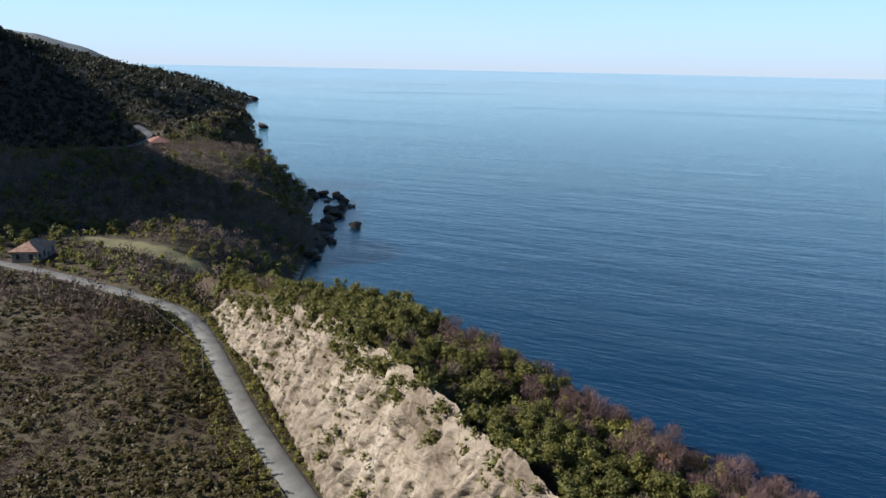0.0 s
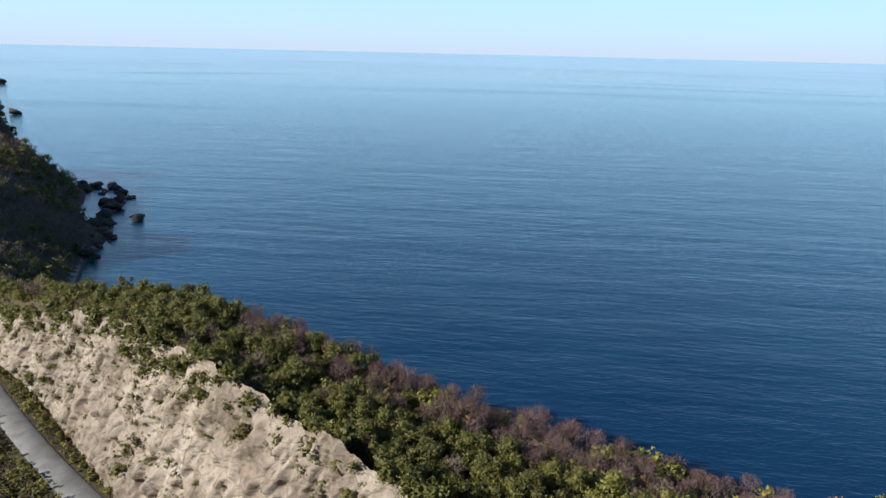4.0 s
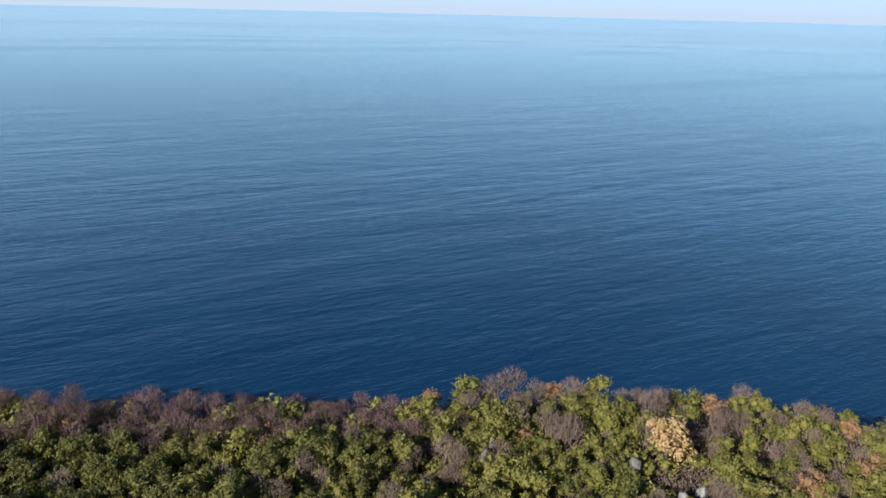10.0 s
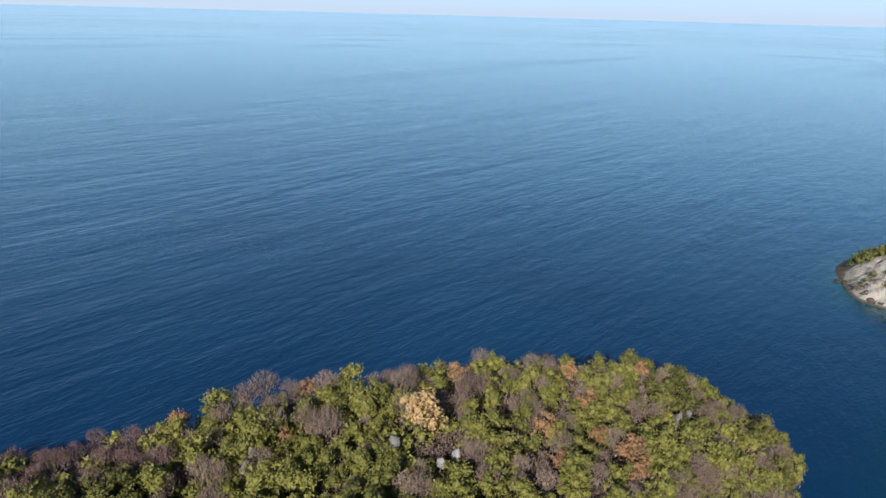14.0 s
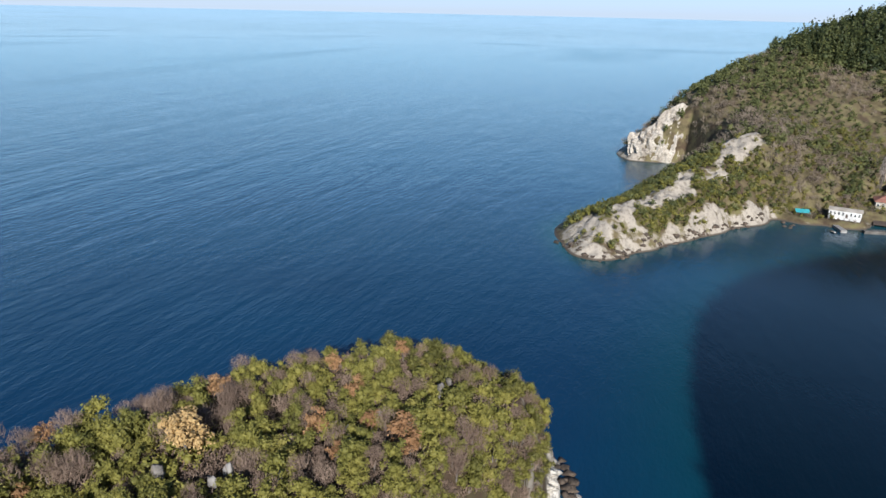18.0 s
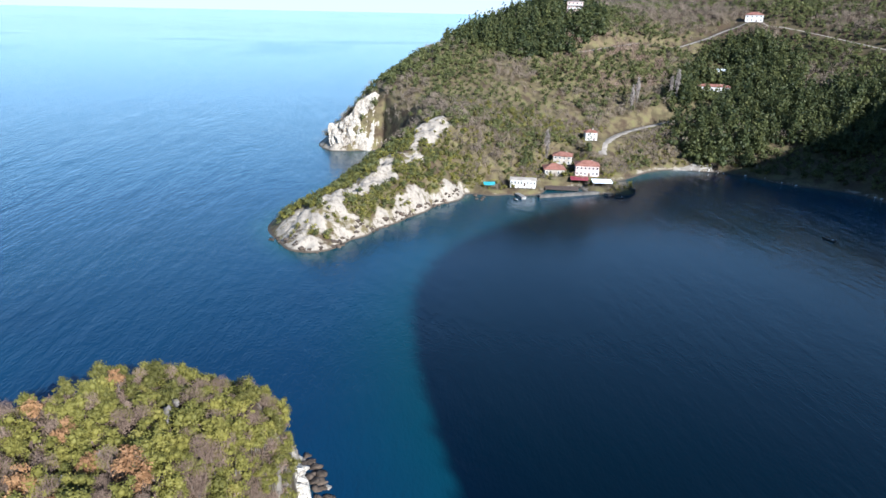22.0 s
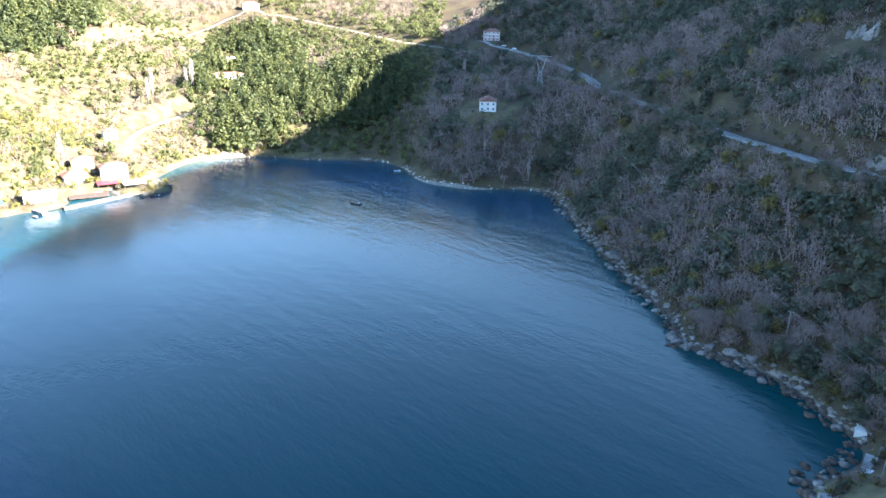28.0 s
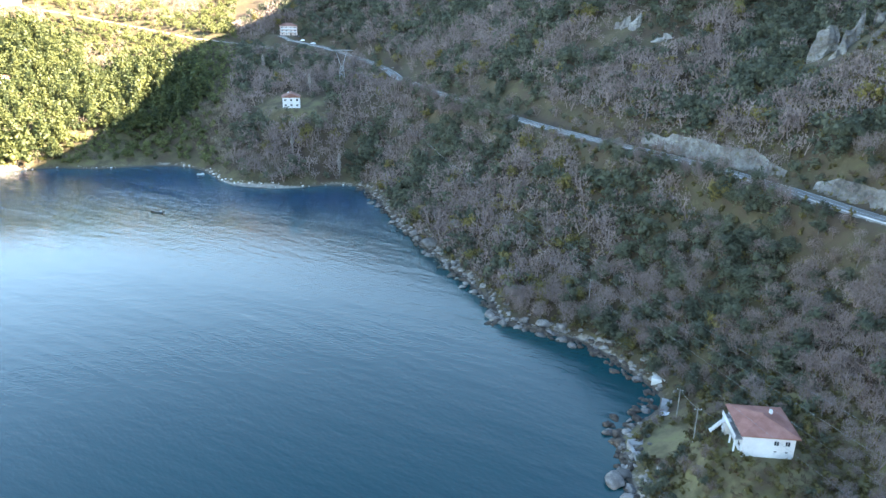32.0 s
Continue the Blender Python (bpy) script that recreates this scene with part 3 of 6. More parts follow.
FINE = [(278, -80, 456, 60), (106, 0, 164, 48), (456, -56, 590, 60)]
ground = tagged(sheet("ground", np.arange(-420, 751, 3.0), np.arange(-560, 503, 3.0), EARTH, FINE), "brown earth slopes with leaf litter, round a bay", "ground", kind="structure")
for name, label, (x0, y0, x1, y1) in zip(("ground_promontory", "ground_headland_end", "ground_cape"), ("pale limestone promontory with green scrub between the rocks", "weathered limestone at the end of the headland", "pale rocky cape below a white cliff"), FINE):
    tagged(sheet(name, np.arange(x0, x1 + 0.1, 0.9), np.arange(y0, y1 + 0.1, 0.9), EARTH), label, "rock", kind="structure")
far_ground = tagged(sheet("ground_far", np.arange(-2500, 1701, 30.0), np.arange(-1400, 2501, 30.0), EARTH, [(-421, -561, 750, 500)], 0.6), "dark wooded hills far along the coast", "ground", kind="structure")

# the sea: rings that reach the horizon
radii = np.geomspace(4, 4950, 150)
turns = np.linspace(0, 2 * math.pi, 289)[:-1]
sea_x, sea_y = radii[:, None] * np.cos(turns), radii[:, None] * np.sin(turns)
sea_z = 76 * np.clip((np.hypot(sea_x, sea_y) - 2100) / 2850, 0, 1) ** 2
ring = (np.arange(len(radii) - 1)[:, None] * 288 + np.arange(288)[None]).ravel()
side = (np.arange(len(radii) - 1)[:, None] * 288 + (np.arange(288)[None] + 1) % 288).ravel()
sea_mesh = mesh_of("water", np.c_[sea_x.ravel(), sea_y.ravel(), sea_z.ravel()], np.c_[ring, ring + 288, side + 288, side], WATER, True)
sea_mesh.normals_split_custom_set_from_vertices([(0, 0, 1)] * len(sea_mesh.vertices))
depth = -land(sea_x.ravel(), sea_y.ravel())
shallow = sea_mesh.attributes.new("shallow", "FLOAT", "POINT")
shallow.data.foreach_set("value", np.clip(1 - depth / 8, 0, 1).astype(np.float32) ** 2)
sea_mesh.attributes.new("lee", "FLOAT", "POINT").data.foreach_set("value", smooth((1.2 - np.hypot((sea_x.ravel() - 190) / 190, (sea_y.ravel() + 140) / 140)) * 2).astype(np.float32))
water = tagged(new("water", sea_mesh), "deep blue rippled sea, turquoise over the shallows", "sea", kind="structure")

# ---- roads ----
def ribbon(line, step=3.0):
    """Evenly spaced points along a rounded line of (x, y, z), with the way across."""
    p = np.array(line, float)
    for _ in range(3):
        p = np.concatenate([p[:1], np.stack([0.75 * p[:-1] + 0.25 * p[1:], 0.25 * p[:-1] + 0.75 * p[1:]], 1).reshape(-1, 3), p[-1:]])
    run = np.r_[0, np.cumsum(np.hypot(*np.diff(p[:, :2], axis=0).T))]
    at = np.linspace(0, run[-1], max(3, int(run[-1] / step)))
    p = np.c_[[np.interp(at, run, p[:, k]) for k in range(3)]].T
    way = np.gradient(p[:, :2], axis=0)
    way /= np.linalg.norm(way, axis=1, keepdims=True)
    return p, np.c_[-way[:, 1], way[:, 0]], at


def strip(name, line, offsets, lifts, material, step=3.0):
    """A band laid along a line: offsets across it and lifts above the road's level."""
    p, across, _ = ribbon(line, step)
    base = land(p[:, 0], p[:, 1])
    rows = [np.c_[p[:, :2] + across * o, base + up] for o, up in zip(offsets, lifts)]
    v = np.stack(rows, 1).reshape(-1, 3)
    k, n = len(offsets), len(p)
    i = (np.arange(n - 1)[:, None] * k + np.arange(k - 1)[None]).ravel()
    return mesh_of(name, v, np.c_[i, i + k, i + k + 1, i + 1], material)


PAINT = surface("road_paint", [(0.3, 0.3, 0.28), (0.42, 0.42, 0.4), (0.5, 0.5, 0.48)], 0.8, 0.7, 5, 0.05)
GRAVEL = surface("pale_gravel_track", [(0.13, 0.113, 0.093), (0.195, 0.172, 0.143), (0.26, 0.233, 0.196)], 0.3, grain=3, bump=0.4)
STEEL = surface("galvanised_steel", [(0.2, 0.205, 0.21), (0.28, 0.285, 0.29), (0.36, 0.365, 0.37)], 0.5, 0.45, 4, 0.05)
CONCRETE = surface("concrete", [(0.12, 0.115, 0.105), (0.2, 0.19, 0.175), (0.29, 0.275, 0.255)], 0.4, 0.9, 4, 0.3)
for key, (line, wide) in ROADS.items():
    h = wide / 2
    track = key in ("village", "upper")
    tagged(new("road_" + key, strip("road", line, (-h - 0.6, -h, 0, h, h + 0.6), (-0.35, 0.12, 0.2, 0.12, -0.35), GRAVEL if track else ASPHALT)), "pale dusty gravel road" if track else "worn grey asphalt road", "road", kind="structure")
for o in (-3.2, 3.2, 0.0):
    tagged(new("road_line", strip("road_line", ROAD_SOUTH, (o - 0.11, o + 0.11), (0.225 - abs(o) * 0.012,) * 2, PAINT)), "white painted road line", "marking", kind="structure")


def guard_rail(line, offset, first, last):
    rail = new("guard_rail")
    p, across, at = ribbon(line, 4.0)
    base = land(p[:, 0], p[:, 1])
    picked = [k for k in range(len(p)) if first <= at[k] <= last]
    v, q = [], []
    for k in picked:
        x, y = p[k, :2] + across[k] * offset
        for z, push in ((0.5, 0), (0.62, 0.05), (0.7, 0), (0.78, 0.05), (0.9, 0)):
            v.append((x + across[k][0] * push, y + across[k][1] * push, base[k] + z))
    n = len(picked)
    for a in range(n - 1):
        q += [(a * 5 + b, a * 5 + b + 1, a * 5 + b + 6, a * 5 + b + 5) for b in range(4)]
    link_part("beam", mesh_of("beam", v, np.array(q), STEEL), rail)
    post = box_mesh("post", (0.12, 0.12, 1.0), STEEL)
    for k in picked:
        x, y = p[k, :2] + across[k] * offset * 1.03
        link_part("post", post, rail).location = (x, y, base[k] + 0.45)
    return tagged(rail, "grey galvanised steel guard rail beside the asphalt road", "guard rail")


def box_mesh(name, size, material, bevel=0.0, at=(0, 0, 0)):
    bm = bmesh.new()
    bmesh.ops.create_cube(bm, size=1)
    bmesh.ops.scale(bm, vec=size, verts=bm.verts)
    bmesh.ops.translate(bm, vec=at, verts=bm.verts)
    if bevel:
        bmesh.ops.bevel(bm, geom=bm.edges, offset=bevel, segments=1, affect="EDGES")
    me = bpy.data.meshes.new(name)
    bm.to_mesh(me)
    bm.free()
    me.materials.append(material)
    return me


guard_rail(ROAD_SOUTH, 4.3, 30, 175)
guard_rail(ROAD_SOUTH, 4.3, 220, 420)


# ---- cliffs ----
def cliff(name, foot, top, material, label, deep=2.2, step=0.65, seed=0, lay=0.12, ragged=1.6, flutes=0.0):
    """A rock face between a foot line and a top line, with ledges, hollows and tilted beds."""
    a, b = np.array(foot, float), np.array(top, float)
    run = np.r_[0, np.cumsum(np.hypot(*np.diff(a[:, :2], axis=0).T))]
    n, m = int(run[-1] / step), max(8, int((b[:, 2].max() - a[:, 2].min()) / step))
    s, v = np.meshgrid(np.linspace(0, run[-1], n), np.linspace(0, 1, m), indexing="ij")
    lower = np.stack([np.interp(s, run, a[:, k]) for k in range(3)], -1)
    upper = np.stack([np.interp(s, run, b[:, k]) for k in range(3)], -1)
    p = lower + (upper - lower) * v[..., None]
    along = np.gradient(lower[:, 0, :2], axis=0)
    along /= np.linalg.norm(along, axis=1, keepdims=True)
    out = np.c_[along[:, 1], -along[:, 0]][:, None]
    z = p[..., 2] + lay * s
    push = fbm(s, z, 16, 3, seed) * 0.5 + (1 - np.abs(fbm(s * 1.5, z * 0.7, 7, 5, seed + 3))) * 0.55 - 0.3 + (0.26 + 0.2 * flutes) * fbm(s, z * (1 - 0.5 * min(flutes, 1)), 1.7, 3, seed + 11)
    push = push + flutes * (0.6 - np.abs(fbm(s * 2.2, z * 0.35, 4, 4, seed + 21))) * 1.2
    beds = (1 - 0.7 * min(flutes, 1)) * fbm(s * 0.25, z * 1.7, 4, 3, seed + 5)
    push = (push + 0.34 * np.sign(beds) * np.abs(beds) ** 0.6) * deep * smooth(v * 6) * (0.4 + 0.6 * smooth((1 - v) * 5))
    p[..., :2] += out * (push + 0.6)[..., None]
    p[..., 2] += fbm(s, v * 10, 9, 4, seed + 8) * ragged * v
    i = (np.arange(n - 1)[:, None] * m + np.arange(m - 1)[None]).ravel()
    return tagged(new(name, mesh_of(name, p.reshape(-1, 3), np.c_[i, i + m, i + m + 1, i + 1], material)), label, "cliff", kind="structure")


CLIFF_FOOT = [(-156, 176, 19), (-124, 153, 19.5), (-104, 138, 19.5), (-85, 121, 19.5), (-73, 110, 19), (-61, 100, 18.5), (-48, 88, 17), (-31, 75, 15), (-14, 62, 12), (12, 45, 6)]
CLIFF_TOP = [(-150, 179, 25), (-118, 155, 36), (-98, 140, 43), (-78, 128, 47.5), (-62, 116, 49), (-45, 103, 49.5), (-28, 90, 49), (-14, 80, 48), (0, 70, 47), (24, 56, 44)]
cliff("cliff_headland", CLIFF_FOOT, CLIFF_TOP, LIMESTONE, "pale cream limestone cliff with dark clefts above the road", 2.3, 0.45, flutes=0.25)
cliff("cliff_cape", [(534, 27, 3), (530, 19, 3), (529.5, 10, 2), (530, 0, 0), (533, -9, 0)], [(545, 28, 17), (541, 18, 22), (540, 8, 34), (542, -6, 41), (546, -15, 43)], CAPE_STONE, "weathered limestone cliff over the cove", 2.6, 0.6, 4, flutes=0.9, ragged=3)
cliff("cliff_headland_end", [(146, 30, 2), (144.5, 23, 2), (141, 17, 2), (135, 13.5, 1.5), (127, 12, 1), (114, 12.5, 0.5)], [(131, 28, 24), (130, 23.5, 25), (127, 20.5, 24), (123, 19, 20), (118, 18.5, 15), (110, 18.5, 11)], PALE_CLIFF, "bare pale rock face at the end of the headland", 3.4, 0.5, 14, ragged=2.5, flutes=0.3)
cliff("rock_cut_east", [(76, -281, 51), (62, -271.5, 51), (45, -260, 51), (30, -248.5, 51), (19, -240.5, 51)], [(77, -282.5, 54), (63, -273, 57.5), (45.5, -262, 58.5), (30, -250.5, 58), (18.5, -242, 54.5)], CUT_STONE, "grey-white rock cut above the road", 0.7, 0.4, 7, flutes=0.9, ragged=1.2)
cliff("rock_cut_west", [(10, -231.5, 51.5), (2, -224, 51.5), (-10, -214, 51.5), (-30, -201, 51.5)], [(9.5, -233, 55), (1, -226, 57), (-11.5, -216, 56), (-31, -202.5, 54)], CUT_STONE, "grey-white rock cut above the road", 0.7, 0.4, 9, flutes=0.9, ragged=1.2)


def outcrop(x, y, wide, tall, back, seed):
    """A bare white rock face that breaks out of the wooded slope, facing the bay."""
    s = np.linspace(-0.5, 0.5, 9)
    px, py = x - wide * s, y + 0.35 * wide * fbm(s * wide, s * 0 + seed, 4, 2, seed)
    rise = tall * np.clip(0.75 + 0.6 * fbm(s * wide, s * 0, 3.5, 2, seed + 3), 0.2, 1.3) * smooth((0.56 - np.abs(s)) * 5)
    z = land(px, py) - 1.0
    lower, upper = list(zip(px, py, z)), list(zip(px, py - back, z + rise + 0.4 * back))
    cliff("crag_face", lower, upper, CUT_STONE, "white limestone outcrop in the wooded slope", 2.0, 0.45, seed, ragged=3.5, flutes=0.7)


OUTCROPS = ((19, -309, 9, 9, 4, 31), (11, -305, 7, 7, 4, 32), (14, -299, 6, 4, 3, 40), (3, -303, 5, 5, 3, 41), (116, -366, 8, 5, 3, 33), (109, -364, 6, 4, 3, 42), (91, -356, 7, 4, 2, 34), (2, -288, 5, 4, 2, 35), (88, -281, 6, 3.5, 2, 36))
for spot in OUTCROPS:
    outcrop(*spot)


# ---- plants ----
ICO_V, ICO_F = [], []
_bm = bmesh.new()
bmesh.ops.create_icosphere(_bm, subdivisions=1, radius=1)
ICO_V = np.array([v.co for v in _bm.verts])
ICO_F = np.array([[v.index for v in f.verts] for f in _bm.faces])
_bm.free()


def unit(rng, n):
    d = rng.normal(size=(n, 3))
    return d / np.linalg.norm(d, axis=1, keepdims=True)


def leaf_cloud(rng, n, lobes, size, core=0.72, loose=0.3):
    """Many small leaf sprays on the skins of overlapping lobes, round dark cores."""
    lobes = np.asarray(lobes)
    pick = rng.choice(len(lobes), n, p=lobes[:, 3] ** 2 / (lobes[:, 3] ** 2).sum())
    d = unit(rng, n)
    d[:, 2] = np.where(rng.random(n) < 0.65, np.abs(d[:, 2]), d[:, 2])
    c = lobes[pick, :3] + d * (lobes[pick, 3] * (0.8 + loose * 2 * rng.random(n) ** 1.7))[:, None]
    face = d * 0.7 + np.array((0, 0, 0.25)) + unit(rng, n) * 0.75
    face /= np.linalg.norm(face, axis=1, keepdims=True)
    t = np.cross(face, unit(rng, n))
    t /= np.maximum(np.linalg.norm(t, axis=1, keepdims=True), 1e-6)
    u = np.cross(face, t)
    a, b = (size * rng.uniform(0.7, 1.6, n))[:, None], (size * rng.uniform(0.45, 0.95, n))[:, None]
    v = np.stack([c + t * a, c - t * a * 0.5 + u * b, c - t * a * 0.5 - u * b], 1).reshape(-1, 3)
    tri = np.arange(3 * n).reshape(-1, 3)
    if core:
        kept = lobes[np.argsort(-lobes[:, 3])[:10]] if n > 400 else np.array([[*lobes[:, :3].mean(0), lobes[:, 3].mean() + 0.5 * lobes[:, :2].std()]]) if n < 100 else lobes[np.argsort(-lobes[:, 3])[:3]]
        cores = (kept[:, None, :3] + ICO_V[None] * kept[:, None, 3:] * core).reshape(-1, 3)
        tri = np.r_[tri, (np.arange(len(kept))[:, None, None] * len(ICO_V) + ICO_F[None]).reshape(-1, 3) + len(v)]
        v = np.r_[v, cores]
    return v, np.zeros((0, 4), int), tri


def broad_crown(rng, n, size, low=0.3, wide=0.42, core=0.7):
    """A broken, uneven crown of lobes: some stand out at the top and sides, gaps stay between them."""
    k = rng.integers(16, 24) if n > 400 else rng.integers(7, 11)
    ang, r = rng.uniform(0, 6.28, k), np.sqrt(rng.random(k)) * wide * rng.uniform(0.6, 0.85, k)
    lean = rng.uniform(-0.3, 0.3, 2)
    z = low + (0.95 - low) * (0.05 + 0.75 * rng.random(k)) * (1.15 - r / wide * 0.5)
    rad = (0.05 + 0.13 * rng.random(k) ** 1.5 if n > 400 else rng.uniform(0.11, 0.24, k)) * (wide / 0.42)
    return leaf_cloud(rng, n, np.c_[r * np.cos(ang) + lean[0] * (z - low) * 0.4, r * np.sin(ang) + lean[1] * (z - low) * 0.4, z, rad], size, core, 0.34 if n > 400 else 0.28)


def pine_crown(rng, n, size):
    lobes = []
    for z in np.linspace(0.25, 0.93, 6):
        r = 0.2 * (1.06 - z) + 0.01
        for a in rng.uniform(0, 6.28, 3 if z < 0.8 else 1):
            lobes.append((r * math.cos(a), r * math.sin(a), z + rng.uniform(-0.04, 0.04), r * 0.8 + 0.03))
    return leaf_cloud(rng, n, lobes, size)


def column_crown(rng, n, size):
    return leaf_cloud(rng, n, [(rng.uniform(-0.02, 0.02), rng.uniform(-0.02, 0.02), z, 0.12 * (1.1 - abs(z - 0.42))) for z in np.linspace(0.1, 0.95, 10)], size)


def sticks(a, b, wa, wb, rng):
    """Thin tapered blades from a to b."""
    way = b - a
    t = np.cross(way, unit(rng, len(a)))
    t /= np.maximum(np.linalg.norm(t, axis=1, keepdims=True), 1e-6)
    v = np.stack([a - t * wa, a + t * wa, b + t * wb, b - t * wb], 1).reshape(-1, 3)
    return v, np.arange(4 * len(a)).reshape(-1, 4)


def bare_crown(rng, limbs, twigs, thick, wide=0.38, low=0.1, length=0.12, middle=0.58, tall=0.4):
    """A rounded haze of fine twigs, thickest towards its skin, on a few limbs that rise and fork from the foot."""
    ang, r = rng.uniform(0, 6.28, limbs), wide * 0.75 * np.sqrt(rng.random(limbs))
    tip = np.c_[r * np.cos(ang), r * np.sin(ang), middle + tall * (0.65 - 0.5 * r / wide)]
    root = np.c_[r * np.cos(ang) * 0.08, r * np.sin(ang) * 0.08, low + 0.15 * rng.random(limbs)]
    v1, q1 = sticks(root, tip, thick * 1.1, thick * 0.4, rng)
    k = rng.integers(5, 9)
    knots = unit(rng, k) * np.array((wide, wide, tall)) * 0.62 + np.array((0, 0, middle))
    d = unit(rng, twigs)
    d[:, 2] = np.where(rng.random(twigs) < 0.6, np.abs(d[:, 2]), d[:, 2])
    inner = d * np.array((wide, wide, tall)) * (rng.random(twigs) ** 0.45)[:, None] + np.array((0, 0, middle))
    clump = knots[rng.integers(0, k, twigs)] + d * 0.5 * np.array((wide, wide, tall)) * (rng.random(twigs) ** 0.5)[:, None]
    at = np.where(rng.random(twigs)[:, None] < 0.35, clump, inner) * 0.97
    grow = at - np.array((0, 0, low))
    grow = grow / np.linalg.norm(grow, axis=1, keepdims=True) + unit(rng, twigs) * 0.9 + np.array((0, 0, 0.3))
    grow /= np.linalg.norm(grow, axis=1, keepdims=True)
    side = np.cross(grow, unit(rng, twigs))
    side /= np.maximum(np.linalg.norm(side, axis=1, keepdims=True), 1e-6)
    half, w = grow * length * rng.uniform(0.35, 0.8, twigs)[:, None], thick * rng.uniform(0.6, 1.3, twigs)[:, None]
    v2 = np.stack([at - half + side * w, at - half - side * w, at + half], 1).reshape(-1, 3)
    return np.r_[v1, v2], q1, np.arange(3 * twigs).reshape(-1, 3) + len(v1)


def trunk_mesh(name, height, r0, r1, material, lean=0.04, sides=6):
    v, z = [], np.linspace(-0.06, height, 4)
    for k, h in enumerate(z):
        for a in np.linspace(0, 2 * math.pi, sides, endpoint=False):
            r = r0 + (r1 - r0) * k / 3
            v.append((r * math.cos(a) + lean * k * k / 9, r * math.sin(a), h))
    q = [(k * sides + a, k * sides + (a + 1) % sides, (k + 1) * sides + (a + 1) % sides, (k + 1) * sides + a) for k in range(3) for a in range(sides)]
    return mesh_of(name, v, np.array(q), material, True)


def spread(templates, places, sizes, rng, flat=(0.9, 1.15)):
    """One big set of vertices and faces: a template at each place, turned and sized."""
    vs, qs, ts, tones, n = [], [], [], [], 0
    pick = rng.integers(0, len(templates), len(places))
    for k, (v, q, t) in enumerate(templates):
        mine = np.flatnonzero(pick == k)
        if not len(mine):
            continue
        a = rng.uniform(0, 6.28, len(mine))
        c, s = np.cos(a)[:, None], np.sin(a)[:, None]
        w = sizes[mine][:, None]
        tall = w * rng.uniform(*flat, len(mine))[:, None]
        x, y = v[None, :, 0] * c - v[None, :, 1] * s, v[None, :, 0] * s + v[None, :, 1] * c
        p = np.stack([x * w, y * w, np.broadcast_to(v[None, :, 2], x.shape) * tall], -1) + places[mine][:, None]
        step = n + np.arange(len(mine))[:, None, None] * len(v)
        vs.append(p.reshape(-1, 3))
        tones.append(np.repeat(rng.random(len(mine)), len(v)))
        qs.append((q[None] + step).reshape(-1, 4))
        if len(t):
            ts.append((t[None] + step).reshape(-1, 3))
        n += len(mine) * len(v)
    return np.concatenate(vs), [np.concatenate(qs)] + ([np.concatenate(ts)] if ts else []), np.concatenate(tones)


def stuff(name, templates, places, sizes, material, label, category, rng, flat=(0.9, 1.15)):
    if not len(places):
        return None
    v, f, tones = spread(templates, places, sizes, rng, flat)
    return tagged(new(name, toned(mesh_of(name, v, f, material), tones)), label, category, kind="stuff")


def toned(me, tones):
    """Each plant's or stone's own shade, from nought to one."""
    me.attributes.new("tone", "FLOAT", "POINT").data.foreach_set("value", np.broadcast_to(tones, len(me.vertices)).astype(np.float32))
    return me


def scattered(rng, box, gap, keep, clear=2.2, yards=True):
    """Places on a shaken grid over a box of the plan, on land, clear of roads and of houses, where keep() lets them stand."""
    x0, y0, x1, y1 = box
    gx, gy = np.meshgrid(np.arange(x0, x1, gap), np.arange(y0, y1, gap))
    x = gx.ravel() + rng.uniform(-0.48, 0.48, gx.size) * gap
    y = gy.ravel() + rng.uniform(-0.48, 0.48, gx.size) * gap
    z = land(x, y)
    ok = (z > 1.6) & keep(x, y, z)
    for line, wide in ROADS.values():
        ok &= by_line(line, x, y)[0] > wide / 2 + clear
    for hx, hy, hr in CLEAR if yards else ():
        ok &= np.hypot(x - hx, y - hy) > hr
    return np.c_[x, y, z - 0.15][ok]


def low_by_roads(p, sizes):
    """Smaller growth on the verges below a road and round houses."""
    f = np.ones(len(p))
    for key, (line, wide) in ROADS.items():
        d = by_line(line, p[:, 0], p[:, 1])[0]
        open_to_bay = (key != "south") | (p[:, 0] < 14) | ((p[:, 0] > 88) & (p[:, 0] < 136)) | ((p[:, 0] > 262) & (p[:, 0] < 300)) | (p[:, 0] > 365)
        f = np.minimum(f, np.where(open_to_bay, 0.42, 0.8) + np.where(open_to_bay, 0.58, 0.2) * smooth((d - wide / 2 - 2) / 7))
    for hx, hy, hr in CLEAR:
        f = np.minimum(f, 0.4 + 0.6 * smooth((np.hypot(p[:, 0] - hx, p[:, 1] - hy) - hr) / 14))
    return sizes * f


# houses and yards to keep clear: x, y, radius
CLEAR = [(5, -143, 10), (8, -134, 6), (325, -348, 11), (430, -462, 12), (402, -93, 9), (424, -137, 9), (425, -116, 8), (442, -126, 8), (402, -141, 9), (475, -154, 8), (412, -124, 8), (404, -76, 5), (641, -352, 9),
         (654, -184, 9), (536, -270, 11), (-262, 193, 10), (-387, 397, 19), (24, -152, 9), (26, -168, 6), (577, -294, 8), (420, -140, 6), (404, -105, 7)]
CLEAR += [(x, y + 5, 0.5 * wide + 2) for x, y, wide, *_ in OUTCROPS]
seeds = np.random.default_rng(7)
BROAD_FINE = [broad_crown(seeds, 900, 0.031, 0.12) for _ in range(8)]
BROAD_HEAD = [broad_crown(seeds, 700, 0.033, 0.12) for _ in range(8)]
BROAD_MID = [broad_crown(seeds, 380, 0.05, 0.15) for _ in range(7)]
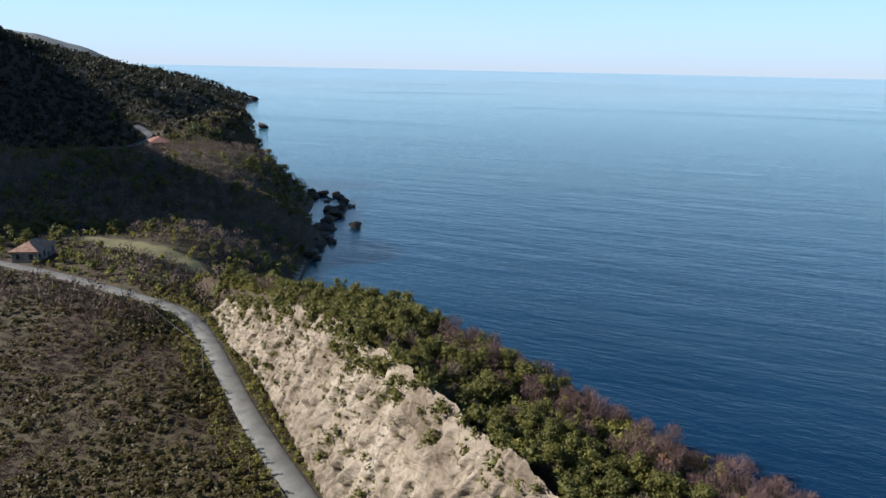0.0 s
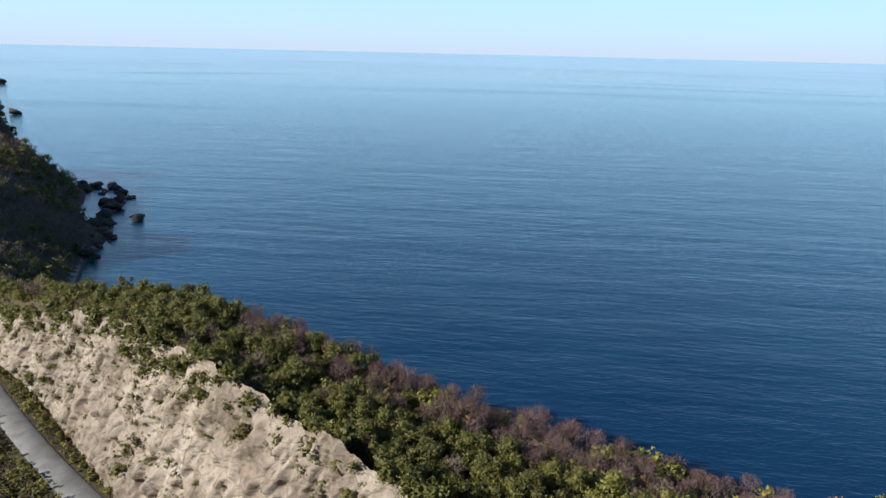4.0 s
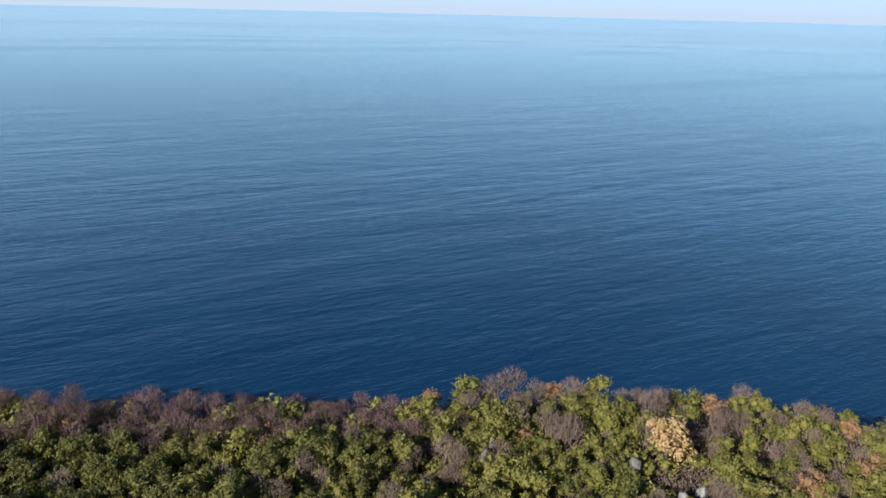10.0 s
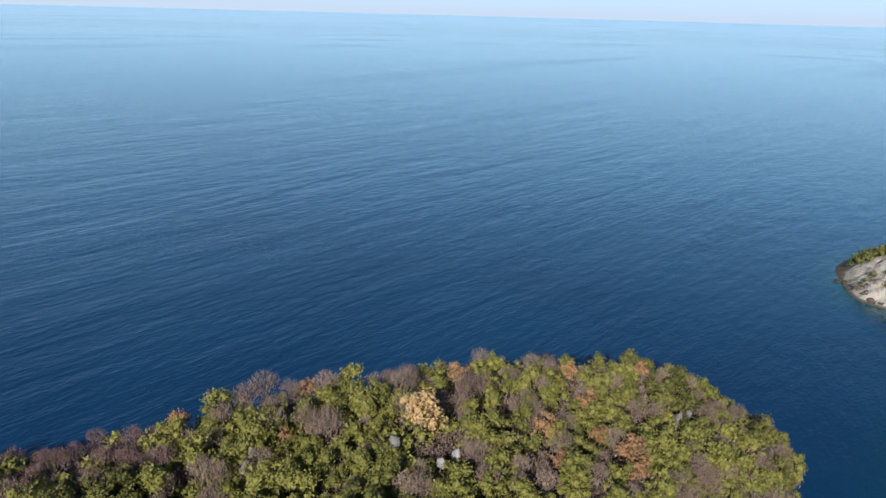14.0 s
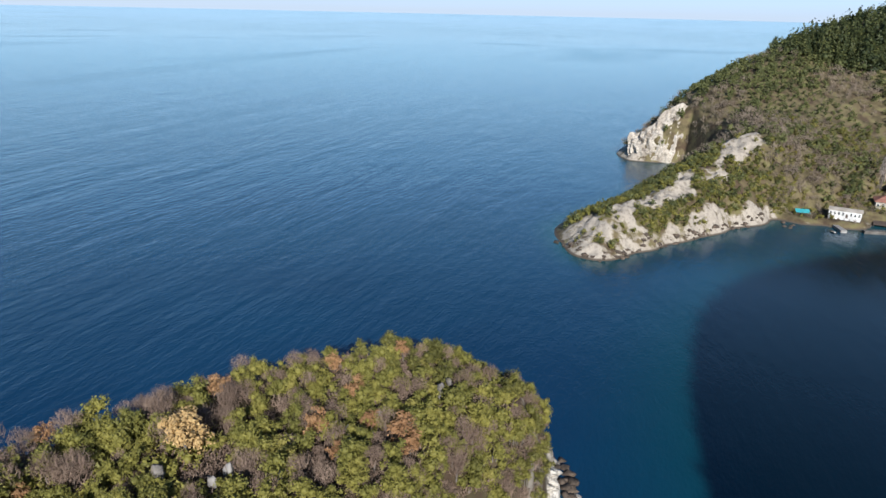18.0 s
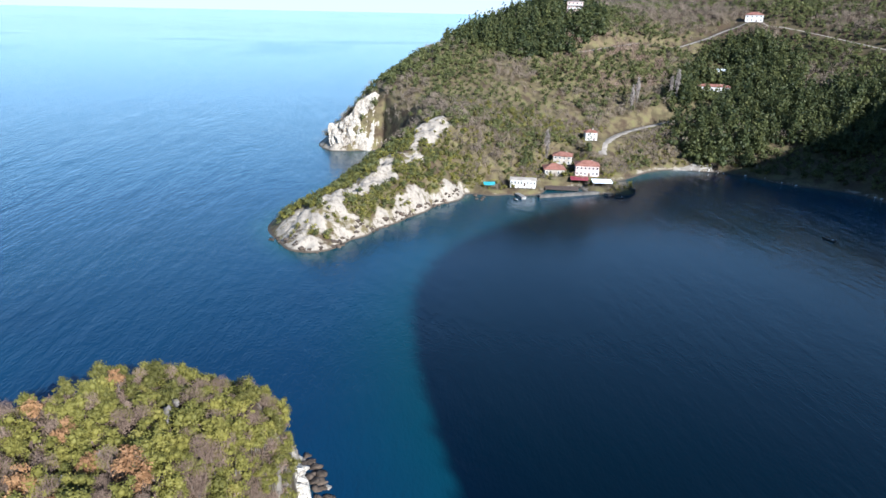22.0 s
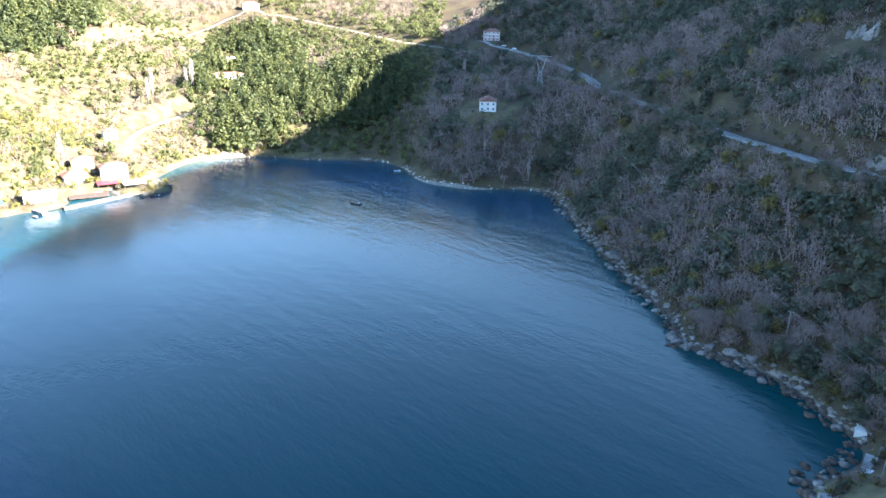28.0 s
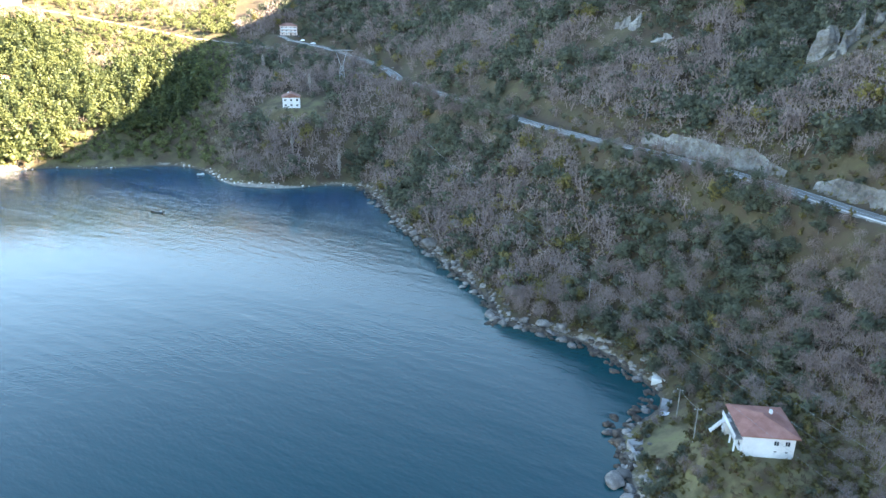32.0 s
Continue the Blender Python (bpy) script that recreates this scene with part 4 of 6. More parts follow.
BROAD_FAR = [broad_crown(seeds, 76, 0.095, 0.12) for _ in range(7)]
SHRUB = [broad_crown(seeds, 64, 0.12, 0.02, 0.5) for _ in range(6)]
PINE_MID = [pine_crown(seeds, 130, 0.06) for _ in range(5)]
BARE_FINE = [bare_crown(seeds, 14, 640, 0.0052) for _ in range(6)]
BARE_HEAD = [bare_crown(seeds, 10, 520, 0.0058) for _ in range(6)]
BARE_MID = [bare_crown(seeds, 6, 560, 0.0082, 0.46, 0.08, 0.085, 0.55, 0.42) for _ in range(7)]
BARE_FAR = [bare_crown(seeds, 2, 92, 0.025, 0.48, 0.08, 0.1, 0.54, 0.42) for _ in range(7)]
BRUSH = [bare_crown(seeds, 2, 60, 0.028, 0.55, 0.0, 0.2, 0.3, 0.4) for _ in range(6)]
WEED = [broad_crown(seeds, 24, 0.19, 0.02, 0.5) for _ in range(6)]


def tree_kind(name, crowns, leaf, label, category, trunk=(0.4, 0.03, 0.015)):
    """Prototype trees of one kind, with trunk and crown, each of height 1; shapes shared by all that stand."""
    kinds = []
    for v, q, t in crowns:
        kinds.append((toned(mesh_of("crown", v, [q, t], leaf), (0.5,)), trunk_mesh("trunk", *trunk, BARK)))

    def plant(place, size, turn, k, group):
        tree = new(name)
        crown, trunk_part = kinds[k % len(kinds)]
        link_part("trunk", trunk_part, tree)
        link_part("crown", crown, tree)
        tree.location, tree.scale, tree.rotation_euler = place, (size, size, size), (0, 0, turn)
        return tagged(tree, label, category, group)

    return plant


OLIVE_LEAF = leafy("olive_green_leaf", [(0.065, 0.066, 0.018), (0.146, 0.14, 0.033), (0.222, 0.202, 0.046), (0.28, 0.236, 0.07)], 0.25, 0.5, 0.9)
plant_green = tree_kind("evergreen_tree", BROAD_FINE, LEAF, "dense dark green evergreen tree on the headland", "tree")
plant_olive = tree_kind("bay_tree", BROAD_FINE, OLIVE_LEAF, "yellow-green leafy tree in the scrub of the headland", "tree")
plant_bare = tree_kind("bare_tree", BARE_FINE, TWIG, "leafless purplish brown tree on the headland", "tree")
FRINGE_TWIG = surface("purple_twigs", [(0.052, 0.03, 0.026), (0.105, 0.063, 0.055), (0.17, 0.108, 0.094)], 0.3, 0.8, 3, 0.0, island=0.6, per_object=0.5)
plant_fringe = tree_kind("leafless_shrub", BARE_FINE, FRINGE_TWIG, "leafless purple-brown shrub at the seaward edge of the headland", "shrub")
plant_autumn = tree_kind("autumn_tree", [broad_crown(seeds, 700, 0.034, 0.25, 0.40, 0.5) for _ in range(4)], AUTUMN, "small tree with withered orange leaves", "tree")


def headland_top(x, y, z):
    _, (north, south, fall), off = along_spine(x, y)
    return (off > -south - np.where(x < 30, 0.5, np.where(x > 104, 0.75 * fall, fall + 12))) & (off < north + 7) & (z > np.where(x > 108, 14, 7)) & (x < 129) & (x > -168)


rng = np.random.default_rng(21)
p = scattered(rng, (-165, -5, 146, 205), 2.9, headland_top)
steep = scattered(rng, (20, -5, 146, 70), 1.7, headland_top)
beside, (_, side, drop), aside = along_spine(steep[:, 0], steep[:, 1])
steep = steep[(aside < -side - 1) | (steep[:, 0] > 122)]
p = np.concatenate([p, steep])
AUTUMN_AT = ((10, 100, 3.4), (30, 91, 3.6), (45, 84, 3.6), (62, 76, 3.6), (84, 64, 4.6), (95, 45, 3.8), (80.5, 45, 5.0), (86, 38, 3.6), (83.5, 32, 5.4), (81, 30, 3.2), (75.5, 39, 2.8), (112, 43, 4.0), (106, 60, 3.5), (52, 70, 3.2), (101, 52, 3.6), (-4, 96, 3.2), (20, 84, 2.6))
for x, y, s in AUTUMN_AT + ((67, 57, 11.5), (61, 38.5, 5.5)):
    p = p[np.hypot(p[:, 0] - x + 0.2 * s, p[:, 1] - y + 0.2 * s) > 0.55 * s]
rng.shuffle(p)
_, (half, _, _), off = along_spine(p[:, 0], p[:, 1])
bearing = np.degrees(np.arctan2(p[:, 0], p[:, 1]))
edge = (off > half * 0.3) & (bearing > -22) & (bearing < 68)
draw = rng.random(len(p)) + 0.22 * fbm(p[:, 0], p[:, 1], 13, 2, 44)
bare_share = np.interp(p[:, 0], [-60, 0, 30, 48, 66, 100, 118, 140], [0.06, 0.1, 0.14, 0.22, 0.46, 0.44, 0.16, 0.08])
kind = np.where(draw < np.where(edge, np.interp(bearing, [-22, -10, 26, 30, 44, 48, 66], [0.4, 0.92, 0.92, 0.3, 0.3, 0.55, 0.4]), bare_share), 2, np.where((p[:, 0] + 60 * (rng.random(len(p)) - 0.5) > 25) & ((p[:, 0] < 104) | (rng.random(len(p)) < 0.4)), 1, 0))
kind = np.where((kind == 2) & edge & (bearing < 28), 3, kind)
size = rng.uniform(2.8, 6.4, len(p)) * np.where(p[:, 0] < -60, 1.12, 1) * np.where((p[:, 0] > 25) & (off > 0), np.where(p[:, 0] > 85, 0.85, 1.05), 1) * np.where(kind >= 2, np.where(edge, np.interp(bearing, [2, 12, 27, 31], [0.95, 0.8, 0.72, 1.05]), 0.9), np.where(edge, 1.05, 1))
counts = [0, 0, 0, 0]
left_over = []
for k, place in enumerate(p):
    if counts[kind[k]] < (280, 280, 200, 180)[kind[k]]:
        counts[kind[k]] += 1
        (plant_green, plant_olive, plant_bare, plant_fringe)[kind[k]](place, size[k], rng.uniform(0, 6.28), k, "trees on the headland")
    else:
        left_over.append(k)
for sort, name, temps, mat, label in ((0, "evergreen_scrub", BROAD_HEAD, LEAF, "dark green evergreen scrub"), (1, "bay_scrub", BROAD_HEAD, OLIVE_LEAF, "yellow-green bay scrub"), (2, "bare_scrub", BARE_HEAD, TWIG, "leafless brown scrub"), (3, "purple_scrub", BARE_HEAD, FRINGE_TWIG, "leafless purple-brown scrub at the headland's edge")):
    mine = [k for k in left_over if kind[k] == sort]
    stuff(name, temps, p[mine], size[mine], mat, label, "scrub", rng)
TAN = leafy("tan_leaf", [(0.26, 0.16, 0.07), (0.44, 0.30, 0.13), (0.58, 0.42, 0.2)], 0.5, 0.5, 0.3)
plant_tan = tree_kind("tan_tree", [broad_crown(seeds, 1100, 0.027, 0.05, 0.36, 0.6)], TAN, "large tree thick with withered tan leaves", "tree")
plant_tan((68, 58, float(land(68, 58)) - 0.2), 10.5, 0.4, 0, "orange trees on the headland")
plant_tan((61, 38.5, float(land(61, 38.5)) - 0.2), 4.2, 2.4, 0, "orange trees on the headland")
for x, y, s in AUTUMN_AT:
    plant_autumn((x, y, float(land(x, y)) + 0.4), s * 1.2, x * 1.3, int(x), "orange trees on the headland")
q = np.concatenate([scattered(rng, (-165, -5, 146, 205), 1.7, headland_top), steep[::2] + rng.normal(0, 0.6, (len(steep[::2]), 3)) * np.array((1, 1, 0))])
q[:, 2] = land(q[:, 0], q[:, 1]) - 0.1
pick = fbm(q[:, 0], q[:, 1], 10, 3, 31) + 0.5 * rng.normal(size=len(q)) - np.where(q[:, 0] > 55, 0.45, -0.2)
stuff("undergrowth", SHRUB, q[pick > 0.1], rng.uniform(1.3, 3.2, (pick > 0.1).sum()), OLIVE_LEAF, "low green undergrowth", "scrub", rng)
stuff("dry_undergrowth", BRUSH, q[pick <= 0.1], rng.uniform(1.6, 3.2, (pick <= 0.1).sum()), TWIG, "low brown leafless undergrowth", "scrub", rng)

# shrubs that hang in the clefts of the cliff
foot, rim = np.array(CLIFF_FOOT, float), np.array(CLIFF_TOP, float)
plant_cliff = tree_kind("cliff_shrub", SHRUB, LEAF, "small green shrub rooted in the limestone cliff", "shrub", (0.2, 0.03, 0.02))
hanging = []
for k in range(450):
    s, v = rng.uniform(0.2, 8.8), (rng.uniform(0.04, 0.97) if k < 250 else 1.04 - 0.3 * rng.random() ** 1.8)
    i = int(s)
    place = (foot[i] + (foot[i + 1] - foot[i]) * (s - i)) * (1 - v) + (rim[i] + (rim[i + 1] - rim[i]) * (s - i)) * v
    place[:2] += np.array((-0.5, -0.8)) * 1.1
    tall = rng.uniform(0.5, 1.6) if k % 7 and k < 250 else rng.uniform(1.8, 3.6)
    if k % 3:
        plant_cliff(place, tall, rng.uniform(0, 6.28), k, "shrubs on the cliff")
    else:
        hanging.append((*place, tall))
hanging = np.array(hanging)
stuff("cliff_scrub", SHRUB, hanging[:, :3], hanging[:, 3], LEAF, "green scrub hanging over the limestone cliff", "scrub", rng)

tufts = []
for k in range(1500):
    s, v = rng.uniform(0.1, 8.9), rng.uniform(0.02, 0.98)
    i = int(s)
    at = (foot[i] + (foot[i + 1] - foot[i]) * (s - i)) * (1 - v) + (rim[i] + (rim[i + 1] - rim[i]) * (s - i)) * v
    tufts.append(at + np.array((-0.45, -0.7, 0)))
stuff("cliff_tufts", WEED, np.array(tufts), rng.uniform(0.25, 0.85, len(tufts)), OLIVE_LEAF, "small dry tufts in the cracks of the cliff", "tufts", rng)

# verge and field west of the road
def field(x, y, z):
    d, _ = by_line(ROAD_WEST, x, y)
    return (y < 190) & (d < 140) & (along_spine(x, y)[2] < -10)


q = np.concatenate([scattered(rng, (-190, 30, -20, 190), 1.75, field), scattered(rng, (-300, 10, -190, 215), 2.6, field)])
q = q[(q[:, 1] > 0.33 * -q[:, 0] - 10) | (q[:, 0] > -150)]
pick = fbm(q[:, 0], q[:, 1], 22, 3, 6) + rng.normal(0, 0.4, len(q)) + 0.4
FIELD_LEAF = leafy("dull_olive_leaf", [(0.032, 0.025, 0.009), (0.07, 0.055, 0.019), (0.11, 0.09, 0.031), (0.16, 0.13, 0.05)], 0.08, 0.4, 0.5)
stuff("bramble_brush", BRUSH, q[pick < 0.1], rng.uniform(1.6, 3.2, (pick < 0.1).sum()), BRAMBLE, "dry brown bramble covering the field", "brush", rng, (0.5, 0.8))
stuff("field_shrubs", WEED, q[pick >= 0.1], rng.uniform(1.5, 3.2, (pick >= 0.1).sum()), FIELD_LEAF, "low dull green shrubs in the field", "shrub", rng, (0.45, 0.75))


def verge(x, y, z):
    d = by_line(ROAD_WEST, x, y)[0]
    return (d < 10) & (x > -190) & (x < -20)


q = scattered(rng, (-200, 40, -20, 200), 1.3, verge, 0.5)
stuff("verge_scrub", WEED, q, rng.uniform(0.6, 1.6, len(q)), OLIVE_LEAF, "green weeds and scrub along the road", "scrub", rng)


# ---- woods round the bay and along the coast ----
def in_pines(x, y):
    u, v = (x - 528) * 0.81 - (y + 285) * 0.58, (x - 528) * 0.58 + (y + 285) * 0.81
    return np.maximum.reduce([smooth((1.15 - np.hypot(u / 105, v / 46)) * 3), smooth((1.15 - np.hypot((x - 650) / 70, (y + 140) / 75)) * 3), 0.8 * smooth((1.15 - np.hypot((x - 460) / 50, (y + 335) / 48)) * 3)])


def in_meadow(x, y):
    return np.maximum(smooth((1.1 - np.hypot((x - 508) / 50, (y + 108) / 58)) * 2), smooth((1.1 - np.hypot((x - 325) / 30, (y + 351) / 15)) * 2))


def south_slope(x, y, z):
    far = np.hypot(x, y)
    return (y < -108) & (z < 128) & (far < 760) & (x > -40 - 0.1 * far) & (x < 0.98 * -y + 40) & (in_meadow(x, y) < 0.5) & ~((x > 365) & (y > -452) & (by_line(ROAD_SOUTH, x, y)[0] < 16))


q = scattered(rng, (-90, -640, 480, -105), 3.6, south_slope)
far = np.hypot(q[:, 0], q[:, 1])
q = q[rng.random(len(q)) < np.clip(1.35 - far / 520, 0.38, 1)]
far = np.hypot(q[:, 0], q[:, 1])
size = low_by_roads(q, rng.uniform(5.2, 9.5, len(q)) * np.clip(0.8 + far / 1100, 0.9, 1.3))
mix = fbm(q[:, 0], q[:, 1], 28, 3, 11) + rng.normal(0, 0.45, len(q)) + np.clip((q[:, 2] - 55) / 90, 0, 0.5)
bare, near = mix < 0.22, far < 235
DULL_TWIG = surface("grey_twigs", [(0.094, 0.066, 0.057), (0.144, 0.106, 0.093), (0.205, 0.155, 0.137)], 0.12, 0.85, 3, 0.0, island=0.15, per_object=0.5)
under = scattered(rng, (-60, -360, 260, -105), 4.0, lambda x, y, z: south_slope(x, y, z) & (np.hypot(x, y) < 330))
green_under = scattered(rng, (-60, -360, 260, -105), 3.4, lambda x, y, z: south_slope(x, y, z) & (np.hypot(x, y) < 330), 1.0)
stuff("slope_shrubs", WEED, green_under, rng.uniform(1.2, 3.0, len(green_under)), FIELD_LEAF, "low shrubs under the trees of the slope", "shrub", rng)
stuff("slope_brush", BRUSH, under, rng.uniform(1.5, 3.4, len(under)), BRAMBLE, "leafless brush under the trees of the slope", "brush", rng)
# leaf colours made duller and bluer to carry the slope's shade
SLOPE_LEAF = leafy("shaded_leaf", [(0.034, 0.04, 0.028), (0.055, 0.062, 0.041), (0.082, 0.088, 0.056), (0.12, 0.12, 0.074)], 0.1, 0.5, 0.5)
rusty = bare & (rng.random(len(q)) < 0.07)
plant_slope = tree_kind("slope_tree", BROAD_MID, SLOPE_LEAF, "dark green tree on the shaded slope above the bay", "tree")
plant_grey = tree_kind("leafless_tree", BARE_MID, DULL_TWIG, "leafless grey tree on the shaded slope above the bay", "tree")
single = np.flatnonzero(far < 215)
rng.shuffle(single)
single = single[:480]
for k in single:
    (plant_grey if bare[k] else plant_slope)(q[k], size[k], rng.uniform(0, 6.28), k, "trees on the south slope")
rest = np.ones(len(q), bool)
rest[single] = False
# a close row of trees hides most of the road from the bay
row, across, run = ribbon(ROAD_SOUTH, 2.6)
hedge = np.array([(*(row[k, :2] + across[k] * rng.uniform(6.2, 9.5)), 0) for k in range(len(row)) if 14 < row[k, 0] < 86 or 138 < row[k, 0] < 262])
hedge[:, 2] = land(hedge[:, 0], hedge[:, 1]) - 0.15
leafless = rng.random(len(hedge)) < 0.55
stuff("roadside_bare_trees", BARE_MID, hedge[leafless], rng.uniform(5.5, 8.5, leafless.sum()), DULL_TWIG, "leafless trees in a row below the road", "wood", rng)
stuff("roadside_green_trees", BROAD_MID, hedge[~leafless], rng.uniform(5.0, 8.0, (~leafless).sum()), SLOPE_LEAF, "dark green trees in a row below the road", "wood", rng)
stuff("leafless_wood", BARE_MID, q[rest & bare & near & ~rusty], size[rest & bare & near & ~rusty], DULL_TWIG, "grey leafless wood on the shaded slope", "wood", rng)
stuff("leafless_wood_far", BARE_FAR, q[rest & bare & ~near & ~rusty], size[rest & bare & ~near & ~rusty] * 1.1, DULL_TWIG, "grey leafless wood on the shaded slope", "wood", rng)
stuff("green_wood", BROAD_MID, q[rest & ~bare & near], size[rest & ~bare & near], SLOPE_LEAF, "dark green wood on the shaded slope", "wood", rng)
stuff("green_wood_far", BROAD_FAR, q[rest & ~bare & ~near], size[rest & ~bare & ~near], SLOPE_LEAF, "dark green wood on the shaded slope", "wood", rng)
stuff("yellow_wood", BROAD_MID, q[rest & rusty], size[rest & rusty], leafy("yellowed_leaf", [(0.07, 0.062, 0.022), (0.14, 0.115, 0.035), (0.2, 0.15, 0.05)]), "trees with yellowed leaves", "wood", rng)


def east_slope(x, y, z):
    return (x > 300) & (x > 0.98 * -y + 38) & (bare_rock(x, y) < 0.5) & (rng.random(x.shape) > 0.25 * in_meadow(x, y)) & ((z > 3) | (x > 430)) & (by_line(ROAD_VILLAGE, x, y)[0] > 10) & (by_line(ROAD_UPPER, x, y)[0] > 4.5)


q = np.concatenate([scattered(rng, (300, -560, 750, 45), 4.6, east_slope), scattered(rng, (405, -390, 720, -60), 6.5, lambda x, y, z: (in_pines(x, y) > 0.6) & (x > 0.98 * -y + 38))])
ridge = q[:, 0] > 690 - 0.2 * q[:, 1]
q = q[~ridge | (rng.random(len(q)) < 0.5)]
size = low_by_roads(q, rng.uniform(4.5, 8.0, len(q)))
size = size * np.where((q[:, 0] < 420) & (q[:, 1] > -60), 0.72, 1)
size = size * np.where(in_meadow(q[:, 0], q[:, 1]) > 0.3, 0.62, 1)
pine = in_pines(q[:, 0], q[:, 1]) * rng.random(len(q)) > 0.32
mix = fbm(q[:, 0], q[:, 1], 45, 3, 15) + rng.normal(0, 0.4, len(q)) + np.where((q[:, 0] < 420) & (q[:, 1] > -60), 0.8, 0)
brown = ~pine & (mix < -0.36)
russet = brown & (np.hypot((q[:, 0] - 578) / 42, (q[:, 1] + 198) / 48) < 1)
green = ~pine & ~brown
RUSSET = surface("russet_twigs", [(0.085, 0.056, 0.04), (0.155, 0.105, 0.078), (0.22, 0.16, 0.12)], 0.12, 0.85, 3, 0.0, island=0.7)
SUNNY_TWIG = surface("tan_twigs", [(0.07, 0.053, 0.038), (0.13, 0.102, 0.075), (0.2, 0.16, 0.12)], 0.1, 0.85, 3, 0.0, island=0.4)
stuff("pine_wood", PINE_MID, q[pine], size[pine] * rng.uniform(1.5, 2.7, pine.sum()), PINE, "dark green pine wood above the village", "wood", rng)
stuff("brown_wood", BARE_FAR, q[brown & ~russet], size[brown & ~russet] * 1.1, SUNNY_TWIG, "brown leafless wood on the sunny slope", "wood", rng)
stuff("russet_wood", BARE_FAR, q[russet], size[russet] * 1.3, RUSSET, "russet leafless trees on the sunny slope", "wood", rng)
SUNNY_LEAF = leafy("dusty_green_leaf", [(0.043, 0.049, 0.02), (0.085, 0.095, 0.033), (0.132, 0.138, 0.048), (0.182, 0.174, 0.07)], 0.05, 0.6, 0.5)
stuff("sunny_scrub", BROAD_FAR, q[green], size[green] * 0.95, SUNNY_LEAF, "olive green scrub on the sunny slope", "scrub", rng)


def west_coast(x, y, z):
    d = by_line(ROAD_WEST, x, y)[0]
    return (y > 150) & (x < -95) & (d > 9) & (np.hypot((x + 225) / 64, (y - 226) / 15) > 0.95) & (along_spine(x, y)[2] > -420) & ~headland_top(x, y, z) & (y > 0.42 * -x)


q = scattered(rng, (-560, 150, -95, 560), 6.0, west_coast)
size = low_by_roads(q, rng.uniform(4.0, 7.5, len(q)))
mix = fbm(q[:, 0], q[:, 1], 40, 3, 18) + rng.normal(0, 0.35, len(q))
stuff("coast_wood", BARE_FAR, q[mix < 0.25], size[mix < 0.25] * 1.1, TWIG, "brown leafless wood on the western coast", "wood", rng)
stuff("coast_scrub", BROAD_FAR, q[mix >= 0.25], size[mix >= 0.25], LEAF, "dark green scrub on the western coast", "scrub", rng)


def far_coast(x, y, z):
    return (y > 0.45 * -x) & (np.hypot(x, y) > 590) & (x < -250)


q = np.concatenate([scattered(rng, (-1000, 250, -250, 1050), 11.0, lambda x, y, z: far_coast(x, y, z) & (np.hypot(x, y) < 1050)), scattered(rng, (-1500, 250, -250, 1800), 19.0, lambda x, y, z: far_coast(x, y, z) & (np.hypot(x, y) >= 1050))])
# near-black leaf tones carry the shadow of the far hillsides
FAR_LEAF = leafy("hill_shade_leaf", [(0.014, 0.015, 0.010), (0.03, 0.03, 0.017), (0.055, 0.048, 0.028)], 0.02)
stuff("far_wood", [broad_crown(seeds, 22, 0.19, 0.2, 0.5) for _ in range(5)], q, np.where(np.hypot(q[:, 0], q[:, 1]) < 1050, 8.5, 13) * rng.uniform(0.7, 1.2, len(q)), FAR_LEAF, "wood on the far hills, with hillside shade put into its leaf colour", "wood", rng)
# unseen wood added on the ridge to roughen its shadow edge over the bay
q = scattered(rng, (-200, -330, -95, -95), 5.5, lambda x, y, z: z > 85)
stuff("ridge_wood", BARE_FAR, q, rng.uniform(2.0, 4.0, len(q)), DULL_TWIG, "unseen leafless wood added along the ridge that shades the bay", "wood", rng)


def promontory(x, y, z):
    return (x < 440) & (y > -70) & (z > 3.2) & (bare_rock(x, y) < 0.42 + 0.4 * (rng.random(np.shape(x)) < 0.22))


q = scattered(rng, (285, -70, 445, 45), 2.3, promontory)
pick = fbm(q[:, 0], q[:, 1], 14, 3, 41) + 0.3 * rng.normal(size=len(q)) > -0.55
some = pick & (rng.random(len(q)) < 0.6)
stuff("promontory_scrub", BROAD_FAR, q[some], rng.uniform(2.2, 4.4, some.sum()), OLIVE_LEAF, "olive green scrub on the limestone promontory", "scrub", rng)
some = pick & ~some
stuff("dark_scrub", BROAD_FAR, q[some], rng.uniform(2.2, 4.4, some.sum()), LEAF, "dark green scrub on the limestone promontory", "scrub", rng)

def by_houses(x, y, z):
    free = (z > 2.0) & (z < 42) & (by_line(ROAD_VILLAGE, x, y)[0] > 8.5)
    for hx, hy, hr in CLEAR:
        free &= np.hypot(x - hx, y - hy) > 0.85 * hr
    return free


q = scattered(rng, (386, -262, 500, -56), 2.9, by_houses, 0.9, False)
pick = rng.random(len(q)) < 0.5
stuff("village_shrubs", BROAD_FAR, q[pick], rng.uniform(1.8, 4.6, pick.sum()), LEAF, "green garden shrubs among the village houses", "shrub", rng)
stuff("village_thicket", BARE_FAR, q[~pick], rng.uniform(2.0, 4.6, (~pick).sum()), SUNNY_TWIG, "leafless thicket among the village houses", "brush", rng)

